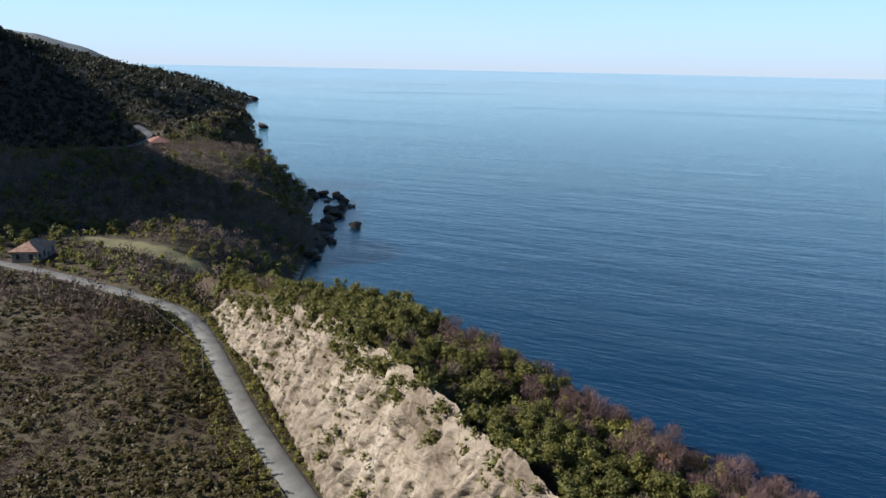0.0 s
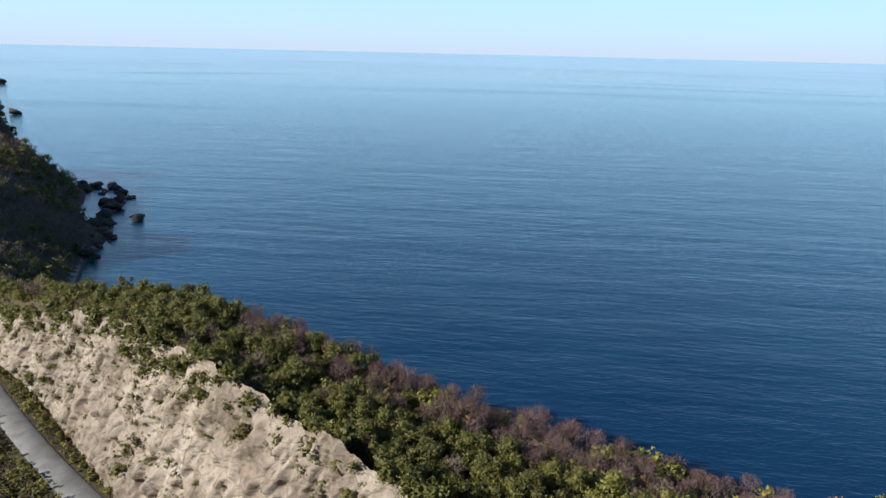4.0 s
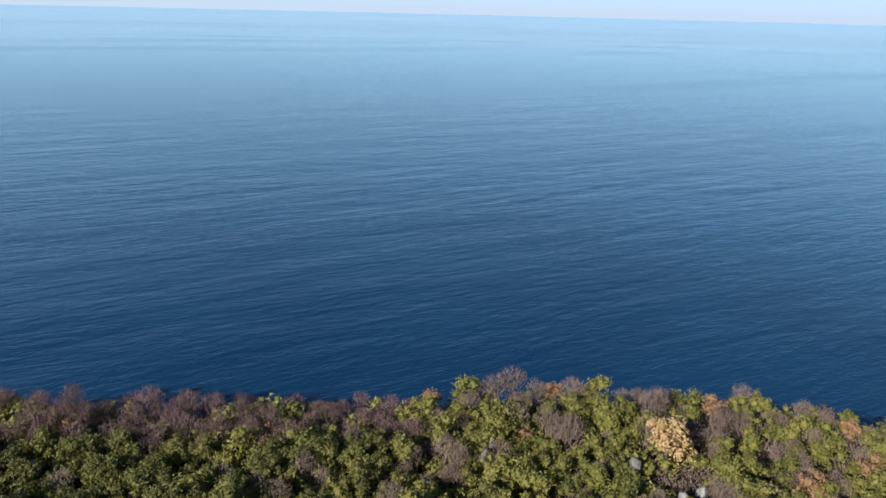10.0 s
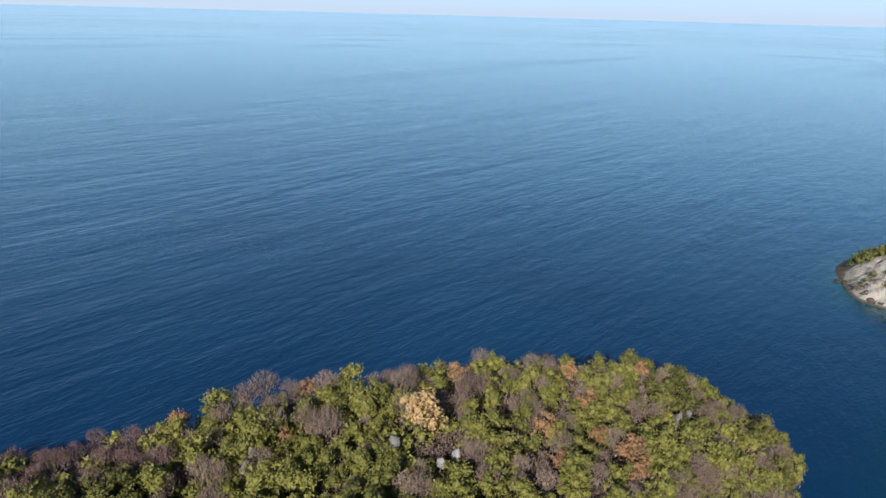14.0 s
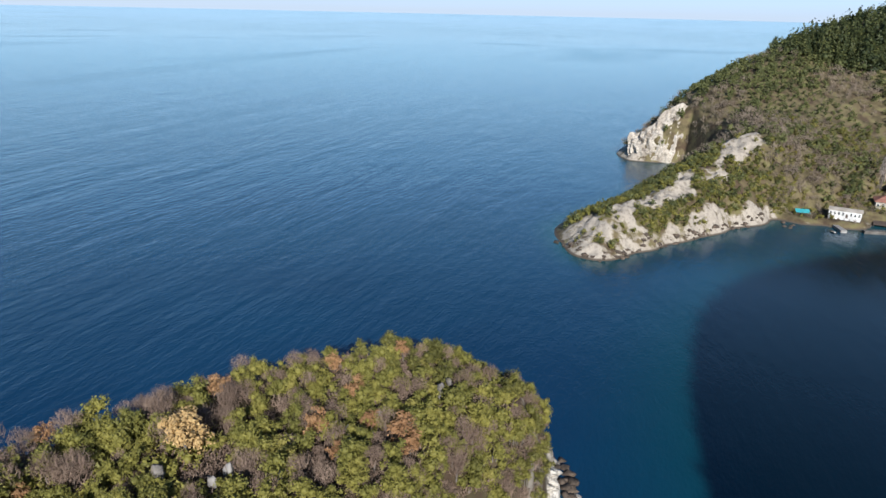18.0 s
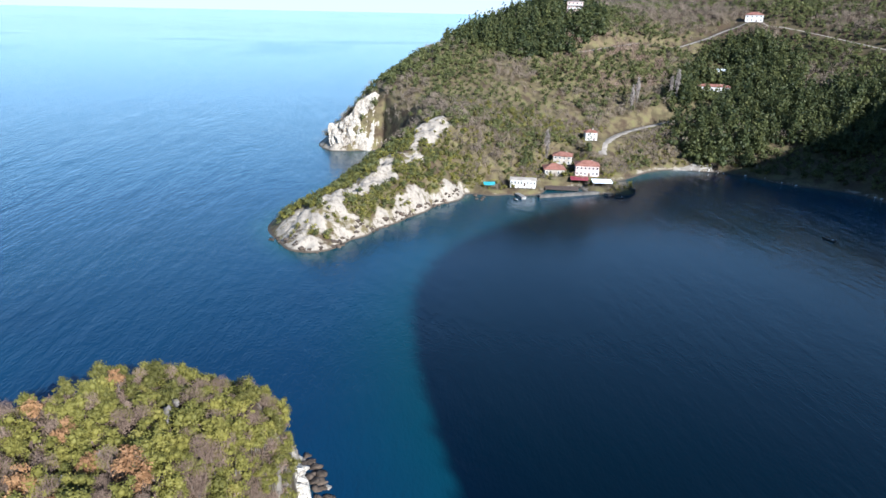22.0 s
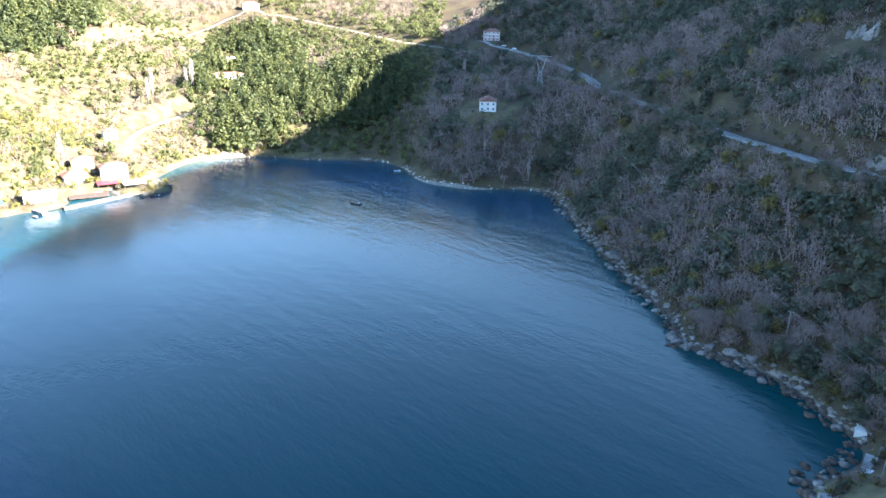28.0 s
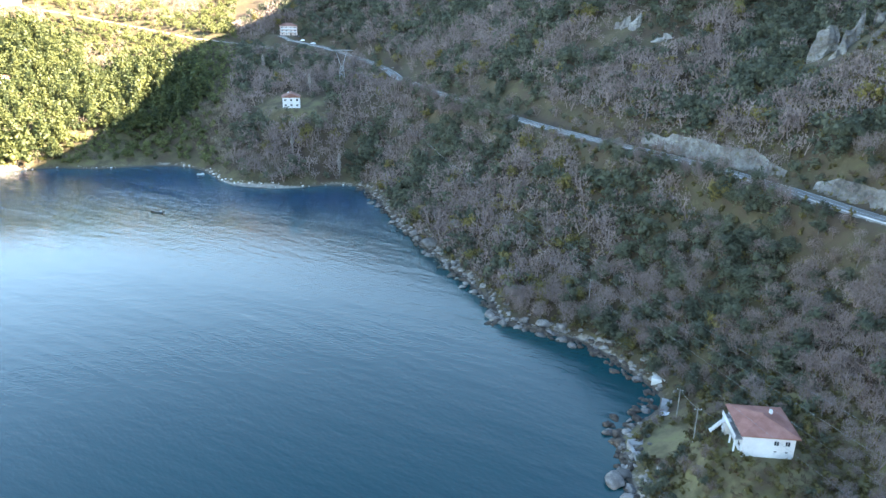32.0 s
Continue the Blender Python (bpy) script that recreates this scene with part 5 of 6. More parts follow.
q = scattered(rng, (-14, -175, 40, -118), 1.35, lambda x, y, z: (z > 3) & (np.hypot(x - 7.7, y + 143.4) > 7.4) & (np.hypot(x - 30, y + 150.5) > 6.5) & (by_line([(32, -176, 0), (28, -152, 0)], x, y)[0] > 4), 1.0, False)
dry = rng.random(len(q)) < 0.45
stuff("garden_brush", BRUSH, q[dry], rng.uniform(0.8, 2.2, dry.sum()), BRAMBLE, "dry brown brush round the white house", "brush", rng)
q = q[~dry]
stuff("garden_shrubs", WEED, q, rng.uniform(0.7, 2.0, len(q)), FIELD_LEAF, "low rough scrub round the white house", "shrub", rng)
q = scattered(rng, (-320, 185, -130, 262), 3.4, lambda x, y, z: (np.hypot((x + 228) / 50, (y - 224) / 8) > 0.75 + 0.3 * rng.random(np.shape(x))) & (z > 3), 1.0)
some = rng.random(len(q)) < 0.5
stuff("meadow_brush", BRUSH, q[some], rng.uniform(1.5, 3.6, some.sum()), BRAMBLE, "leafless thicket round the meadow", "brush", rng)
stuff("meadow_shrubs", WEED, q[~some], rng.uniform(1.2, 3.4, (~some).sum()), OLIVE_LEAF, "green shrubs round the meadow", "shrub", rng)

# single trees of a shape of their own
plant_cypress = tree_kind("cypress", [column_crown(seeds, 260, 0.028)], PINE, "tall dark green cypress by the village houses", "tree", (0.15, 0.02, 0.015))
plant_poplar = tree_kind("poplar", [bare_crown(seeds, 8, 300, 0.007, 0.075, 0.05, 0.09, 0.56, 0.44) for _ in range(2)], surface("pale_twigs", [(0.13, 0.11, 0.095), (0.19, 0.162, 0.143), (0.25, 0.22, 0.195)], 0.3, 0.8, 3, 0.0, island=0.6), "tall pale leafless poplar", "tree", (0.8, 0.012, 0.005))
plant_pine = tree_kind("stone_pine", [broad_crown(seeds, 400, 0.045, 0.5, 0.5)], PINE, "broad stone pine beside the red-roofed house", "tree", (0.6, 0.03, 0.02))
for plant, x, y, s in ((plant_cypress, 446, -145, 18), (plant_cypress, 428, -102, 12), (plant_cypress, 424, -98, 13), (plant_poplar, 440, -115, 24), (plant_poplar, 515, -197, 22), (plant_poplar, 521, -203, 24), (plant_poplar, 524, -235, 26), (plant_poplar, 526, -231, 20), (plant_poplar, 392, -392, 18), (plant_poplar, 330, -372, 15), (plant_poplar, 300, -320, 14), (plant_poplar, 267, -324, 16),
                       (plant_pine, -375, 424, 17), (plant_pine, -366, 432, 13)):
    plant((x, y, float(land(x, y)) - 0.2), s, x * 0.7, int(x) % 2, "tall trees")


# ---- rocks ----
def rock_shape(rng, flat):
    bm = bmesh.new()
    bmesh.ops.create_icosphere(bm, subdivisions=2, radius=1)
    v = np.array([w.co for w in bm.verts])
    f = np.array([[w.index for w in g.verts] for g in bm.faces])
    bm.free()
    for _ in range(11):
        d = unit(rng, 1)[0]
        cut = rng.uniform(0.38, 0.75)
        over = np.maximum(v @ d - cut, 0)
        v = v - over[:, None] * d * 0.97
    v = v * (1 + 0.14 * rng.normal(size=(len(v), 1))) * np.array((1.35, 1.05, 1.15 * flat))
    return v * 0.5, f


pebble_shapes = []
for _ in range(5):
    dent = ICO_V * (1 + 0.18 * seeds.normal(size=(len(ICO_V), 1))) * np.array((0.58, 0.45, 0.33))
    pebble_shapes.append((dent, ICO_F))
shapes = [rock_shape(seeds, f) for f in (0.55, 0.7, 0.85, 0.6, 0.75)]
rock_meshes = {key: [mesh_of("boulder", v, f, mat) for v, f in shapes] for key, mat in (("grey", GREY_ROCK), ("dark", DARK_ROCK))}


def boulder(x, y, size, key, k, group, label, sink=0.25):
    ob = new("boulder", rock_meshes[key][k % 5])
    ob.location, ob.scale, ob.rotation_euler = (x, y, max(0.0, float(land(x, y))) + size * (0.3 - sink)), (size, size, size * 0.9), (0.2 * math.sin(k), 0.2 * math.cos(k * 2), k * 1.7)
    return tagged(ob, label, "rock", group)


def rock_row(name, places, low, high, material, label):
    """A row of rocks at the water's edge, too many to count."""
    z = np.maximum(land(places[:, 0], places[:, 1]), 0.0)
    sizes = low + (high - low) * rng.random(len(places)) ** 1.6
    v, f, tones = spread([(v_, np.zeros((0, 4), int), f_) for v_, f_ in shapes], np.c_[places, z], sizes, rng, (0.7, 1.1))
    return tagged(new(name, toned(mesh_of(name, v, f, material), tones)), label, "rocks", kind="stuff")


def along(line, step, rng, spread_by):
    p = np.array(line, float)
    run = np.r_[0, np.cumsum(np.hypot(*np.diff(p, axis=0).T))]
    at = np.arange(0, run[-1], step)
    x, y = np.interp(at, run, p[:, 0]), np.interp(at, run, p[:, 1])
    return np.c_[x + rng.normal(0, spread_by, len(at)), y + rng.normal(0, spread_by, len(at))]


STONY_SHORE = [(252, -322), (231, -311), (211, -292), (166, -256), (140, -237), (109, -214), (97, -199), (65, -199), (48, -189), (38, -182), (41, -158), (33, -139), (26, -128)]
for k, (x, y) in enumerate(along(STONY_SHORE, 2.2, rng, 2.2)):
    s = 1.1 + 3.0 * rng.random() ** 2.2
    boulder(x, y, s, "grey" if rng.random() < 0.72 else "dark", k, "boulders on the shore", "grey boulder on the stony shore")
for k, (x, y, s) in enumerate(((195, -284, 7), (157, -252, 8), (149, -260, 8.5), (167, -258, 5.5), (171, -262, 5), (98, -200, 4.5), (101, -202, 4), (81, -203, 5), (75, -204, 4.5), (88, -203, 3.5), (33, -140, 4.5), (35, -136, 5), (28, -138, 4), (30, -132, 4.5), (160, -264, 4), (181, -270, 4))):
    boulder(x, y, s, "grey", k + 3, "large boulders on the shore", "large pale boulder at the water's edge")
pebbles = along(STONY_SHORE, 0.17, rng, 3.0)
blocks = along(STONY_SHORE, 0.6, rng, 3.2)
blocks = blocks[land(blocks[:, 0], blocks[:, 1]) > 0.4]
rock_row("shore_blocks", blocks, 0.8, 2.8, GREY_ROCK, "grey broken blocks along the stony shore")
rock_row("wet_rocks", along(STONY_SHORE, 0.9, rng, 1.3), 1.0, 3.2, DARK_ROCK, "dark wet rocks at the water's edge")
pz = np.maximum(land(pebbles[:, 0], pebbles[:, 1]), -0.1)
small = np.c_[pebbles, pz][(pz < 5) & (land(pebbles[:, 0], pebbles[:, 1]) > 0.35)]
gv, gf, gt = spread([(v_, np.zeros((0, 4), int), f_) for v_, f_ in pebble_shapes], small, 0.4 + 1.3 * rng.random(len(small)) ** 2, rng)
tagged(new("shore_stones", toned(mesh_of("shore_stones", gv, gf, STONES), gt)), "grey stones and cobbles along the shore", "stones", kind="stuff")
BEACH = [(415, -180), (459, -215), (447, -245), (420, -262), (400, -280), (384, -300), (360, -301), (320, -286), (287, -296), (256, -322)]
def beach(name, label, line, wide, material):
    """A pale strand between the water's edge and the bank."""
    p, across, _ = ribbon([(x, y, 0) for x, y in line], 2.0)
    v = []
    for k in range(len(p)):
        for o in (-0.5, -0.2, 0.15, 0.5):
            x, y = p[k, :2] + across[k] * wide * o * (1 + 0.35 * math.sin(k * 0.9) * math.sin(k * 0.23))
            v.append((x, y, max(float(land(x, y)) + 0.12, -0.6)))
    n = len(p)
    i = (np.arange(n - 1)[:, None] * 4 + np.arange(3)[None]).ravel()
    return tagged(new(name, mesh_of(name, v, np.c_[i, i + 4, i + 5, i + 1], material, True)), label, "beach", kind="structure")


SAND = surface("pale_shingle", [(0.11, 0.095, 0.078), (0.18, 0.16, 0.135), (0.27, 0.245, 0.21)], 0.35, 0.95, 3.0, 0.4)
beach("beach_village", "pale shingle strand below the pines", [(398, -158), (418, -172), (440, -186), (455, -203), (461, -220), (455, -236)], 4.0, SAND)
beach("beach_south", "narrow strip of pale stones under the wood", [(330, -287), (316, -285), (300, -289), (286, -296), (270, -309), (256, -322)], 3.2, SAND)
pebbles = along(BEACH, 0.8, rng, 1.6)
pz = np.maximum(land(pebbles[:, 0], pebbles[:, 1]), -0.1)
small = np.c_[pebbles, pz][(pz < 4) & (pz > 0.15)]
PALE_STONE = surface("pale_stone", [(0.35, 0.33, 0.3), (0.52, 0.5, 0.46), (0.66, 0.64, 0.6)], 0.5, 0.9, 2.5, 0.5, island=0.6)
gv, gf, gt = spread([(v_, np.zeros((0, 4), int), f_) for v_, f_ in pebble_shapes], small, 0.3 + 1.4 * rng.random(len(small)) ** 3, rng)
tagged(new("beach_stones", toned(mesh_of("beach_stones", gv, gf, PALE_STONE), gt)), "pale stones and driftwood along the beach", "stones", kind="stuff")
rock_meshes["pale"] = [mesh_of("crag", v, f, CUT_STONE) for v, f in shapes]
for k in range(12):
    x = rng.uniform(30, 112)
    y = float(np.interp(x, SPINE[:, 0], SPINE[:, 1])) + rng.uniform(-14, 9)
    s = rng.uniform(1.3, 2.5)
    rock = new("rock", rock_meshes["pale"][k % 5])
    rock.location, rock.scale, rock.rotation_euler = (x, y, float(land(x, y)) + 2.2), (s * 0.8, s * 0.6, s * 1.9), (0.2, 0.1, k)
    tagged(rock, "small pale limestone rock among the scrub of the headland", "rock", "rocks in the scrub")
# dark rocks off the western coast
for k, (x, y, s) in enumerate(((-220, 390, 9), (-279, 474, 8), (-268, 462, 7), (-287, 478, 9), (-300, 480, 8), (-258, 440, 8), (-245, 396, 12), (-240, 376, 9), (-222, 356, 7), (-217, 352, 5), (-250, 415, 12), (-262, 428, 11), (-232, 372, 10), (-205, 312, 9), (-492, 640, 9), (-545, 700, 14), (-560, 715, 12), (-700, 950, 16), (-1255, 1660, 24), (-1230, 1630, 18), (-300, 468, 10), (-315, 486, 9))):
    boulder(x, y, s, "dark", k, "dark rocks off the coast", "dark wet rock standing in the sea", 0.15)
rock_row("coast_rocks", along([(-201, 306), (-218, 354), (-245, 393), (-255, 445), (-303, 478), (-340, 496), (-493, 639)], 5, rng, 3.0), 2.5, 8, DARK_ROCK, "dark wet rocks along the western coast")
boulder(-158, 236, 5, "grey", 2, "rocks of the headland", "pale rock block at the headland's edge")
# brown ledges at the foot of the headland's end and the promontory
for k, (x, y) in enumerate(along([(150, 28), (147.5, 21), (143.5, 15.5), (137, 11.5), (129, 10.5), (116, 11)], 0.8, rng, 1.2)):
    boulder(x, y, 1.3 + 2.0 * rng.random(), "dark" if rng.random() < 0.85 else "grey", k, "ledges at the headland's end", "brown wet ledge rock at the water's edge", 0.3)
rock_row("promontory_ledges", along([(316, 44), (300, 30), (295, 23), (305, 14), (320, 4), (342, -14), (365, -32), (392, -54)], 1.5, rng, 0.9), 1.2, 3.6, DARK_ROCK, "brown wet ledge rocks round the promontory")
for k, (x, y) in enumerate(((385, -62), (387, -65), (383, -64), (389, -67), (392, -62))):
    boulder(x, y, 2.4, "dark", k, "rocks by the village", "low brown rock in the water")


# ---- buildings ----
WHITE_WALL = surface("white_plaster", [(0.36, 0.35, 0.335), (0.47, 0.46, 0.44), (0.55, 0.54, 0.52)], 0.25, 0.85, 3, 0.1)
CREAM_WALL = surface("cream_plaster", [(0.22, 0.19, 0.155), (0.3, 0.265, 0.22), (0.37, 0.335, 0.285)], 0.25, 0.85, 3, 0.1)
PINK_WALL = surface("pink_plaster", [(0.33, 0.235, 0.21), (0.4, 0.3, 0.27), (0.46, 0.36, 0.325)], 0.25, 0.85, 3, 0.1)
GREY_WALL = surface("old_stone_wall", [(0.16, 0.14, 0.12), (0.26, 0.23, 0.2), (0.36, 0.33, 0.29)], 0.5, 0.9, 2, 0.5)
RED_TILE = surface("red_roof_tiles", [(0.12, 0.052, 0.038), (0.185, 0.083, 0.06), (0.25, 0.125, 0.095)], 0.4, 0.8, 3.5, 0.4)
BROWN_TILE = surface("brown_roof_tiles", [(0.16, 0.062, 0.042), (0.22, 0.09, 0.065), (0.28, 0.13, 0.1)], 0.35, 0.8, 3.5, 0.4)
OLD_TILE = surface("weathered_roof_tiles", [(0.15, 0.08, 0.06), (0.28, 0.16, 0.11), (0.38, 0.25, 0.19)], 0.6, 0.9, 3.0, 0.6)
DARK_TRIM = surface("dark_wood", [(0.04, 0.03, 0.025), (0.07, 0.05, 0.04), (0.1, 0.08, 0.06)], 1.0, 0.7, 6, 0.2)
AWNING = surface("pale_blue_sheet", [(0.5, 0.56, 0.6), (0.6, 0.66, 0.7), (0.68, 0.73, 0.76)], 0.3, 0.5, 3, 0.1)
MAROON = surface("maroon_sheet", [(0.14, 0.02, 0.03), (0.2, 0.035, 0.045), (0.26, 0.05, 0.06)], 0.4, 0.5, 3, 0.1)
TEAL = surface("teal_tarpaulin", [(0.02, 0.18, 0.2), (0.04, 0.26, 0.28), (0.07, 0.34, 0.36)], 0.5, 0.6, 3, 0.1)
GLASS = bpy.data.materials.new("window_glass")
GLASS.use_nodes = True
GLASS.node_tree.nodes["Principled BSDF"].inputs["Base Color"].default_value = (0.015, 0.02, 0.025, 1)
GLASS.node_tree.nodes["Principled BSDF"].inputs["Roughness"].default_value = 0.08


def roof_mesh(name, w, d, rise, over, material, hip=True):
    a, b = w / 2 + over, d / 2 + over
    long_x = w >= d
    r = max(0.0, (a - b) if long_x else (b - a)) if hip else (a if long_x else b)
    ridge = ((-r, 0), (r, 0)) if long_x else ((0, -r), (0, r))
    v = [(-a, -b, 0), (a, -b, 0), (a, b, 0), (-a, b, 0), (*ridge[0], rise), (*ridge[1], rise)]
    v += [(x, y, z - 0.22) for x, y, z in v[:4]]
    f = [(0, 1, 5, 4), (2, 3, 4, 5), (1, 2, 5), (3, 0, 4)] if long_x else [(1, 2, 5, 4), (3, 0, 4, 5), (0, 1, 4), (2, 3, 5)]
    f += [(1, 0, 6, 7), (2, 1, 7, 8), (3, 2, 8, 9), (0, 3, 9, 6), (6, 9, 8, 7)]
    me = bpy.data.meshes.new(name)
    me.from_pydata(v, [], f)
    me.materials.append(material)
    return me


def window_at(parent, x, y, z, turn, w, h, trim):
    """A framed window on a wall, the glass set back in the frame, with a sill."""
    bm = bmesh.new()
    t = 0.12
    for sx, sz, cx, cz in ((w + 2 * t, t, 0, h / 2 + t / 2), (w + 2 * t, t, 0, -h / 2 - t / 2), (t, h, -w / 2 - t / 2, 0), (t, h, w / 2 + t / 2, 0), (0.06, h, 0, 0)):
        m = Matrix.LocRotScale((cx, -0.04, cz), None, (sx, 0.1, sz))
        bmesh.ops.create_cube(bm, size=1, matrix=m)
    me = bpy.data.meshes.new("window")
    bm.to_mesh(me)
    bm.free()
    me.materials.append(trim)
    frame_part = link_part("window", me, parent)
    frame_part.location, frame_part.rotation_euler = (x, y, z), (0, 0, turn)
    link_part("pane", box_mesh("pane", (w, 0.03, h), GLASS), frame_part, "dark window glass").location = (0, -0.015, 0)
    link_part("sill", box_mesh("sill", (w + 0.4, 0.22, 0.07), trim), frame_part).location = (0, -0.1, -h / 2 - 0.14)


def house(name, label, place, turn, w, d, h, wall, roof, storeys=2, cols=4, side_cols=2, rise=2.0, over=0.6, hip=True, chimney=True, trim=None, category="house", balcony=False, base=None, front=None):
    x, y = place
    z = base if base is not None else float(land(x, y)) - 0.1
    home = new(name)
    home.location, home.rotation_euler = (x, y, z), (0, 0, radians(turn))
    trim = trim or WHITE_WALL
    link_part("wall", box_mesh("wall", (w, d, h + 1.2), wall, 0.05, (0, 0, h / 2 - 0.6)), home)
    link_part("roof", roof_mesh("roof", w, d, rise, over, roof, hip), home).location = (0, 0, h + 0.22)
    if not hip:
        for s in (-1, 1):
            me = bpy.data.meshes.new("gable")
            if w >= d:
                me.from_pydata([(s * w / 2, -d / 2, h), (s * w / 2, d / 2, h), (s * w / 2, 0, h + rise)], [], [(0, 1, 2)])
            else:
                me.from_pydata([(-w / 2, s * d / 2, h), (w / 2, s * d / 2, h), (0, s * d / 2, h + rise)], [], [(0, 1, 2)])
            me.materials.append(wall)
            link_part("gable", me, home)
    if chimney:
        link_part("chimney", box_mesh("chimney", (0.6, 0.6, 1.6), wall, 0.04), home).location = (w * 0.2, d * 0.15, h + rise * 0.75)
    tall = h / storeys
    for s in range(storeys):
        for c in range(cols if front is None else 0):
            wx = (c + 0.5) / cols * w - w / 2
            if s == 0 and c == cols // 2:
                door = link_part("door", box_mesh("door", (1.1, 0.12, 2.1), DARK_TRIM, 0.02), home, "dark wooden door")
                door.location = (wx, -d / 2 - 0.03, 1.05)
                continue
            window_at(home, wx, -d / 2, s * tall + tall * 0.55, 0, min(1.1, w / cols * 0.42), tall * 0.4, trim)
        for c in range(side_cols):
            wy = (c + 0.5) / side_cols * d - d / 2
            window_at(home, w / 2, wy, s * tall + tall * 0.55, radians(90), min(1.2, d / side_cols * 0.45), tall * 0.4, trim)
            window_at(home, -w / 2, wy, s * tall + tall * 0.55, radians(-90), min(1.2, d / side_cols * 0.45), tall * 0.4, trim)
        if balcony and s:
            slab = link_part("balcony", box_mesh("balcony", (w * 0.9, 1.4, 0.18), CONCRETE, 0.02), home)
            slab.location = (0, -d / 2 - 0.7, s * tall)
            link_part("railing", box_mesh("railing", (w * 0.9, 0.06, 0.9), trim), slab).location = (0, -0.67, 0.5)
    for wx, wz, ww, wh in front or ():
        window_at(home, wx, -d / 2, wz, 0, ww, wh, trim)
    return tagged(home, label, category)


house("house", "pale pink two-storey house with a red hipped roof by the bay", (426, -138), 257, 14.5, 10, 6.6, PINK_WALL, RED_TILE, 2, 6, 3, 2.6)
house("house", "low house with a red-orange tiled roof by the shore", (427, -117), 262, 12, 10, 4.4, CREAM_WALL, RED_TILE, 1, 5, 2, 2.8, 1.0)
house("house", "cream house with a pale red roof behind the shore", (444, -127), 250, 11.5, 9, 5.5, CREAM_WALL, RED_TILE, 2, 4, 2, 2.0, 0.8)
house("house", "small white house with a red roof beside the road", (477, -155), 265, 8, 7, 5.5, WHITE_WALL, RED_TILE, 2, 2, 2, 1.8)
house("house", "white two-storey house with a red gabled roof in a clearing", (325, -348), 313, 13, 11, 6.6, WHITE_WALL, RED_TILE, 2, 4, 3, 2.6, 0.6, False, True)
house("house", "pink three-storey house with a red roof above the road", (433, -465), 223, 14, 9.5, 7.6, PINK_WALL, RED_TILE, 3, 4, 2, 2.2, 0.8, balcony=True)
house("house", "pinkish three-storey house high on the wooded hill", (654, -188), 254, 14, 11, 9.5, PINK_WALL, CONCRETE, 3, 4, 2, 0.8, 0.5, balcony=True)
house("house", "white house with a red roof on the upper road", (641, -352), 242, 15, 10, 6, WHITE_WALL, RED_TILE, 2, 4, 2, 2.4)
house("house", "long low white building with a red roof among the trees", (538, -271), 245, 24, 9, 4.0, WHITE_WALL, RED_TILE, 1, 8, 2, 1.6)
house("house", "small white building with a flat pale roof among the trees", (579, -295), 245, 11, 9, 4.0, WHITE_WALL, AWNING, 1, 3, 2, 0.5, 0.3)
house("farmhouse", "old stone farmhouse with a sagging weathered tile roof", (-262, 196), 118, 16, 10, 4.6, GREY_WALL, OLD_TILE, 1, 4, 2, 3.0, 0.9, chimney=False, trim=DARK_TRIM)
house("house", "brick-red house with a red tiled roof above the sea", (-392, 404), 136, 24, 13, 7, surface("brick_red_wall", [(0.25, 0.1, 0.07), (0.33, 0.15, 0.11), (0.4, 0.2, 0.15)], 0.4), RED_TILE, 2, 6, 2, 3.2, 1.0)
house("hut", "small hut with a red roof beside the northern road", (-418, 388), 136, 9, 7, 3, CREAM_WALL, RED_TILE, 1, 3, 1, 1.8, chimney=False)
# the white house on the slope
villa = house("white_house", "white house with a brown hipped roof above the stony shore", (7.7, -143.4), 205, 10.2, 10.8, 4.3, WHITE_WALL, BROWN_TILE, 2, 4, 3, 1.7, 0.7, base=17.1, front=[(1.4, 2.9, 0.9, 1.0), (3.6, 2.9, 0.9, 1.0), (1.4, 0.9, 0.5, 0.4), (3.6, 0.9, 0.5, 0.4)])
stair = link_part("staircase", box_mesh("staircase", (1.5, 1.2, 3.2), WHITE_WALL, 0.03), villa, "white outside staircase")
stair.location = (-6.2, 1.8, 1.6)
for k in range(9):
    link_part("step", box_mesh("step", (0.3, 1.3, 0.18), WHITE_WALL), stair).location = (-0.9 - 0.3 * k, 0, 1.4 - 0.33 * k)
rail_part = link_part("balustrade", box_mesh("balustrade", (3.4, 0.15, 0.5), WHITE_WALL, 0.03), stair)
rail_part.location, rail_part.rotation_euler = (-2.2, -0.65, 0.6), (0, radians(-47), 0)
porch = link_part("balcony", box_mesh("balcony", (1.6, 9.4, 0.2), CONCRETE, 0.02), villa)
porch.location = (-5.9, -0.4, 3.0)
link_part("parapet", box_mesh("parapet", (0.14, 9.4, 0.9), WHITE_WALL), porch).location = (-0.75, 0, 0.5)
for k in (-4.4, -1.5, 1.4, 4.2):
    link_part("pillar", box_mesh("pillar", (0.3, 0.3, 3.0), WHITE_WALL), porch).location = (-0.6, k, -1.5)
# the white waterside building on stilts, and the sheds by the quay
bar = house("waterside_restaurant", "white waterside restaurant on stilts over the shore", (402, -92), 257, 15, 7, 3.6, WHITE_WALL, CREAM_WALL, 1, 8, 2, 0.5, 0.5, chimney=False, base=4.2)
for k in range(7):
    link_part("stilt", box_mesh("stilt", (0.35, 0.35, 4.0), DARK_TRIM), bar).location = (-7.5 + 2.5 * k, -3.6, -2.2)


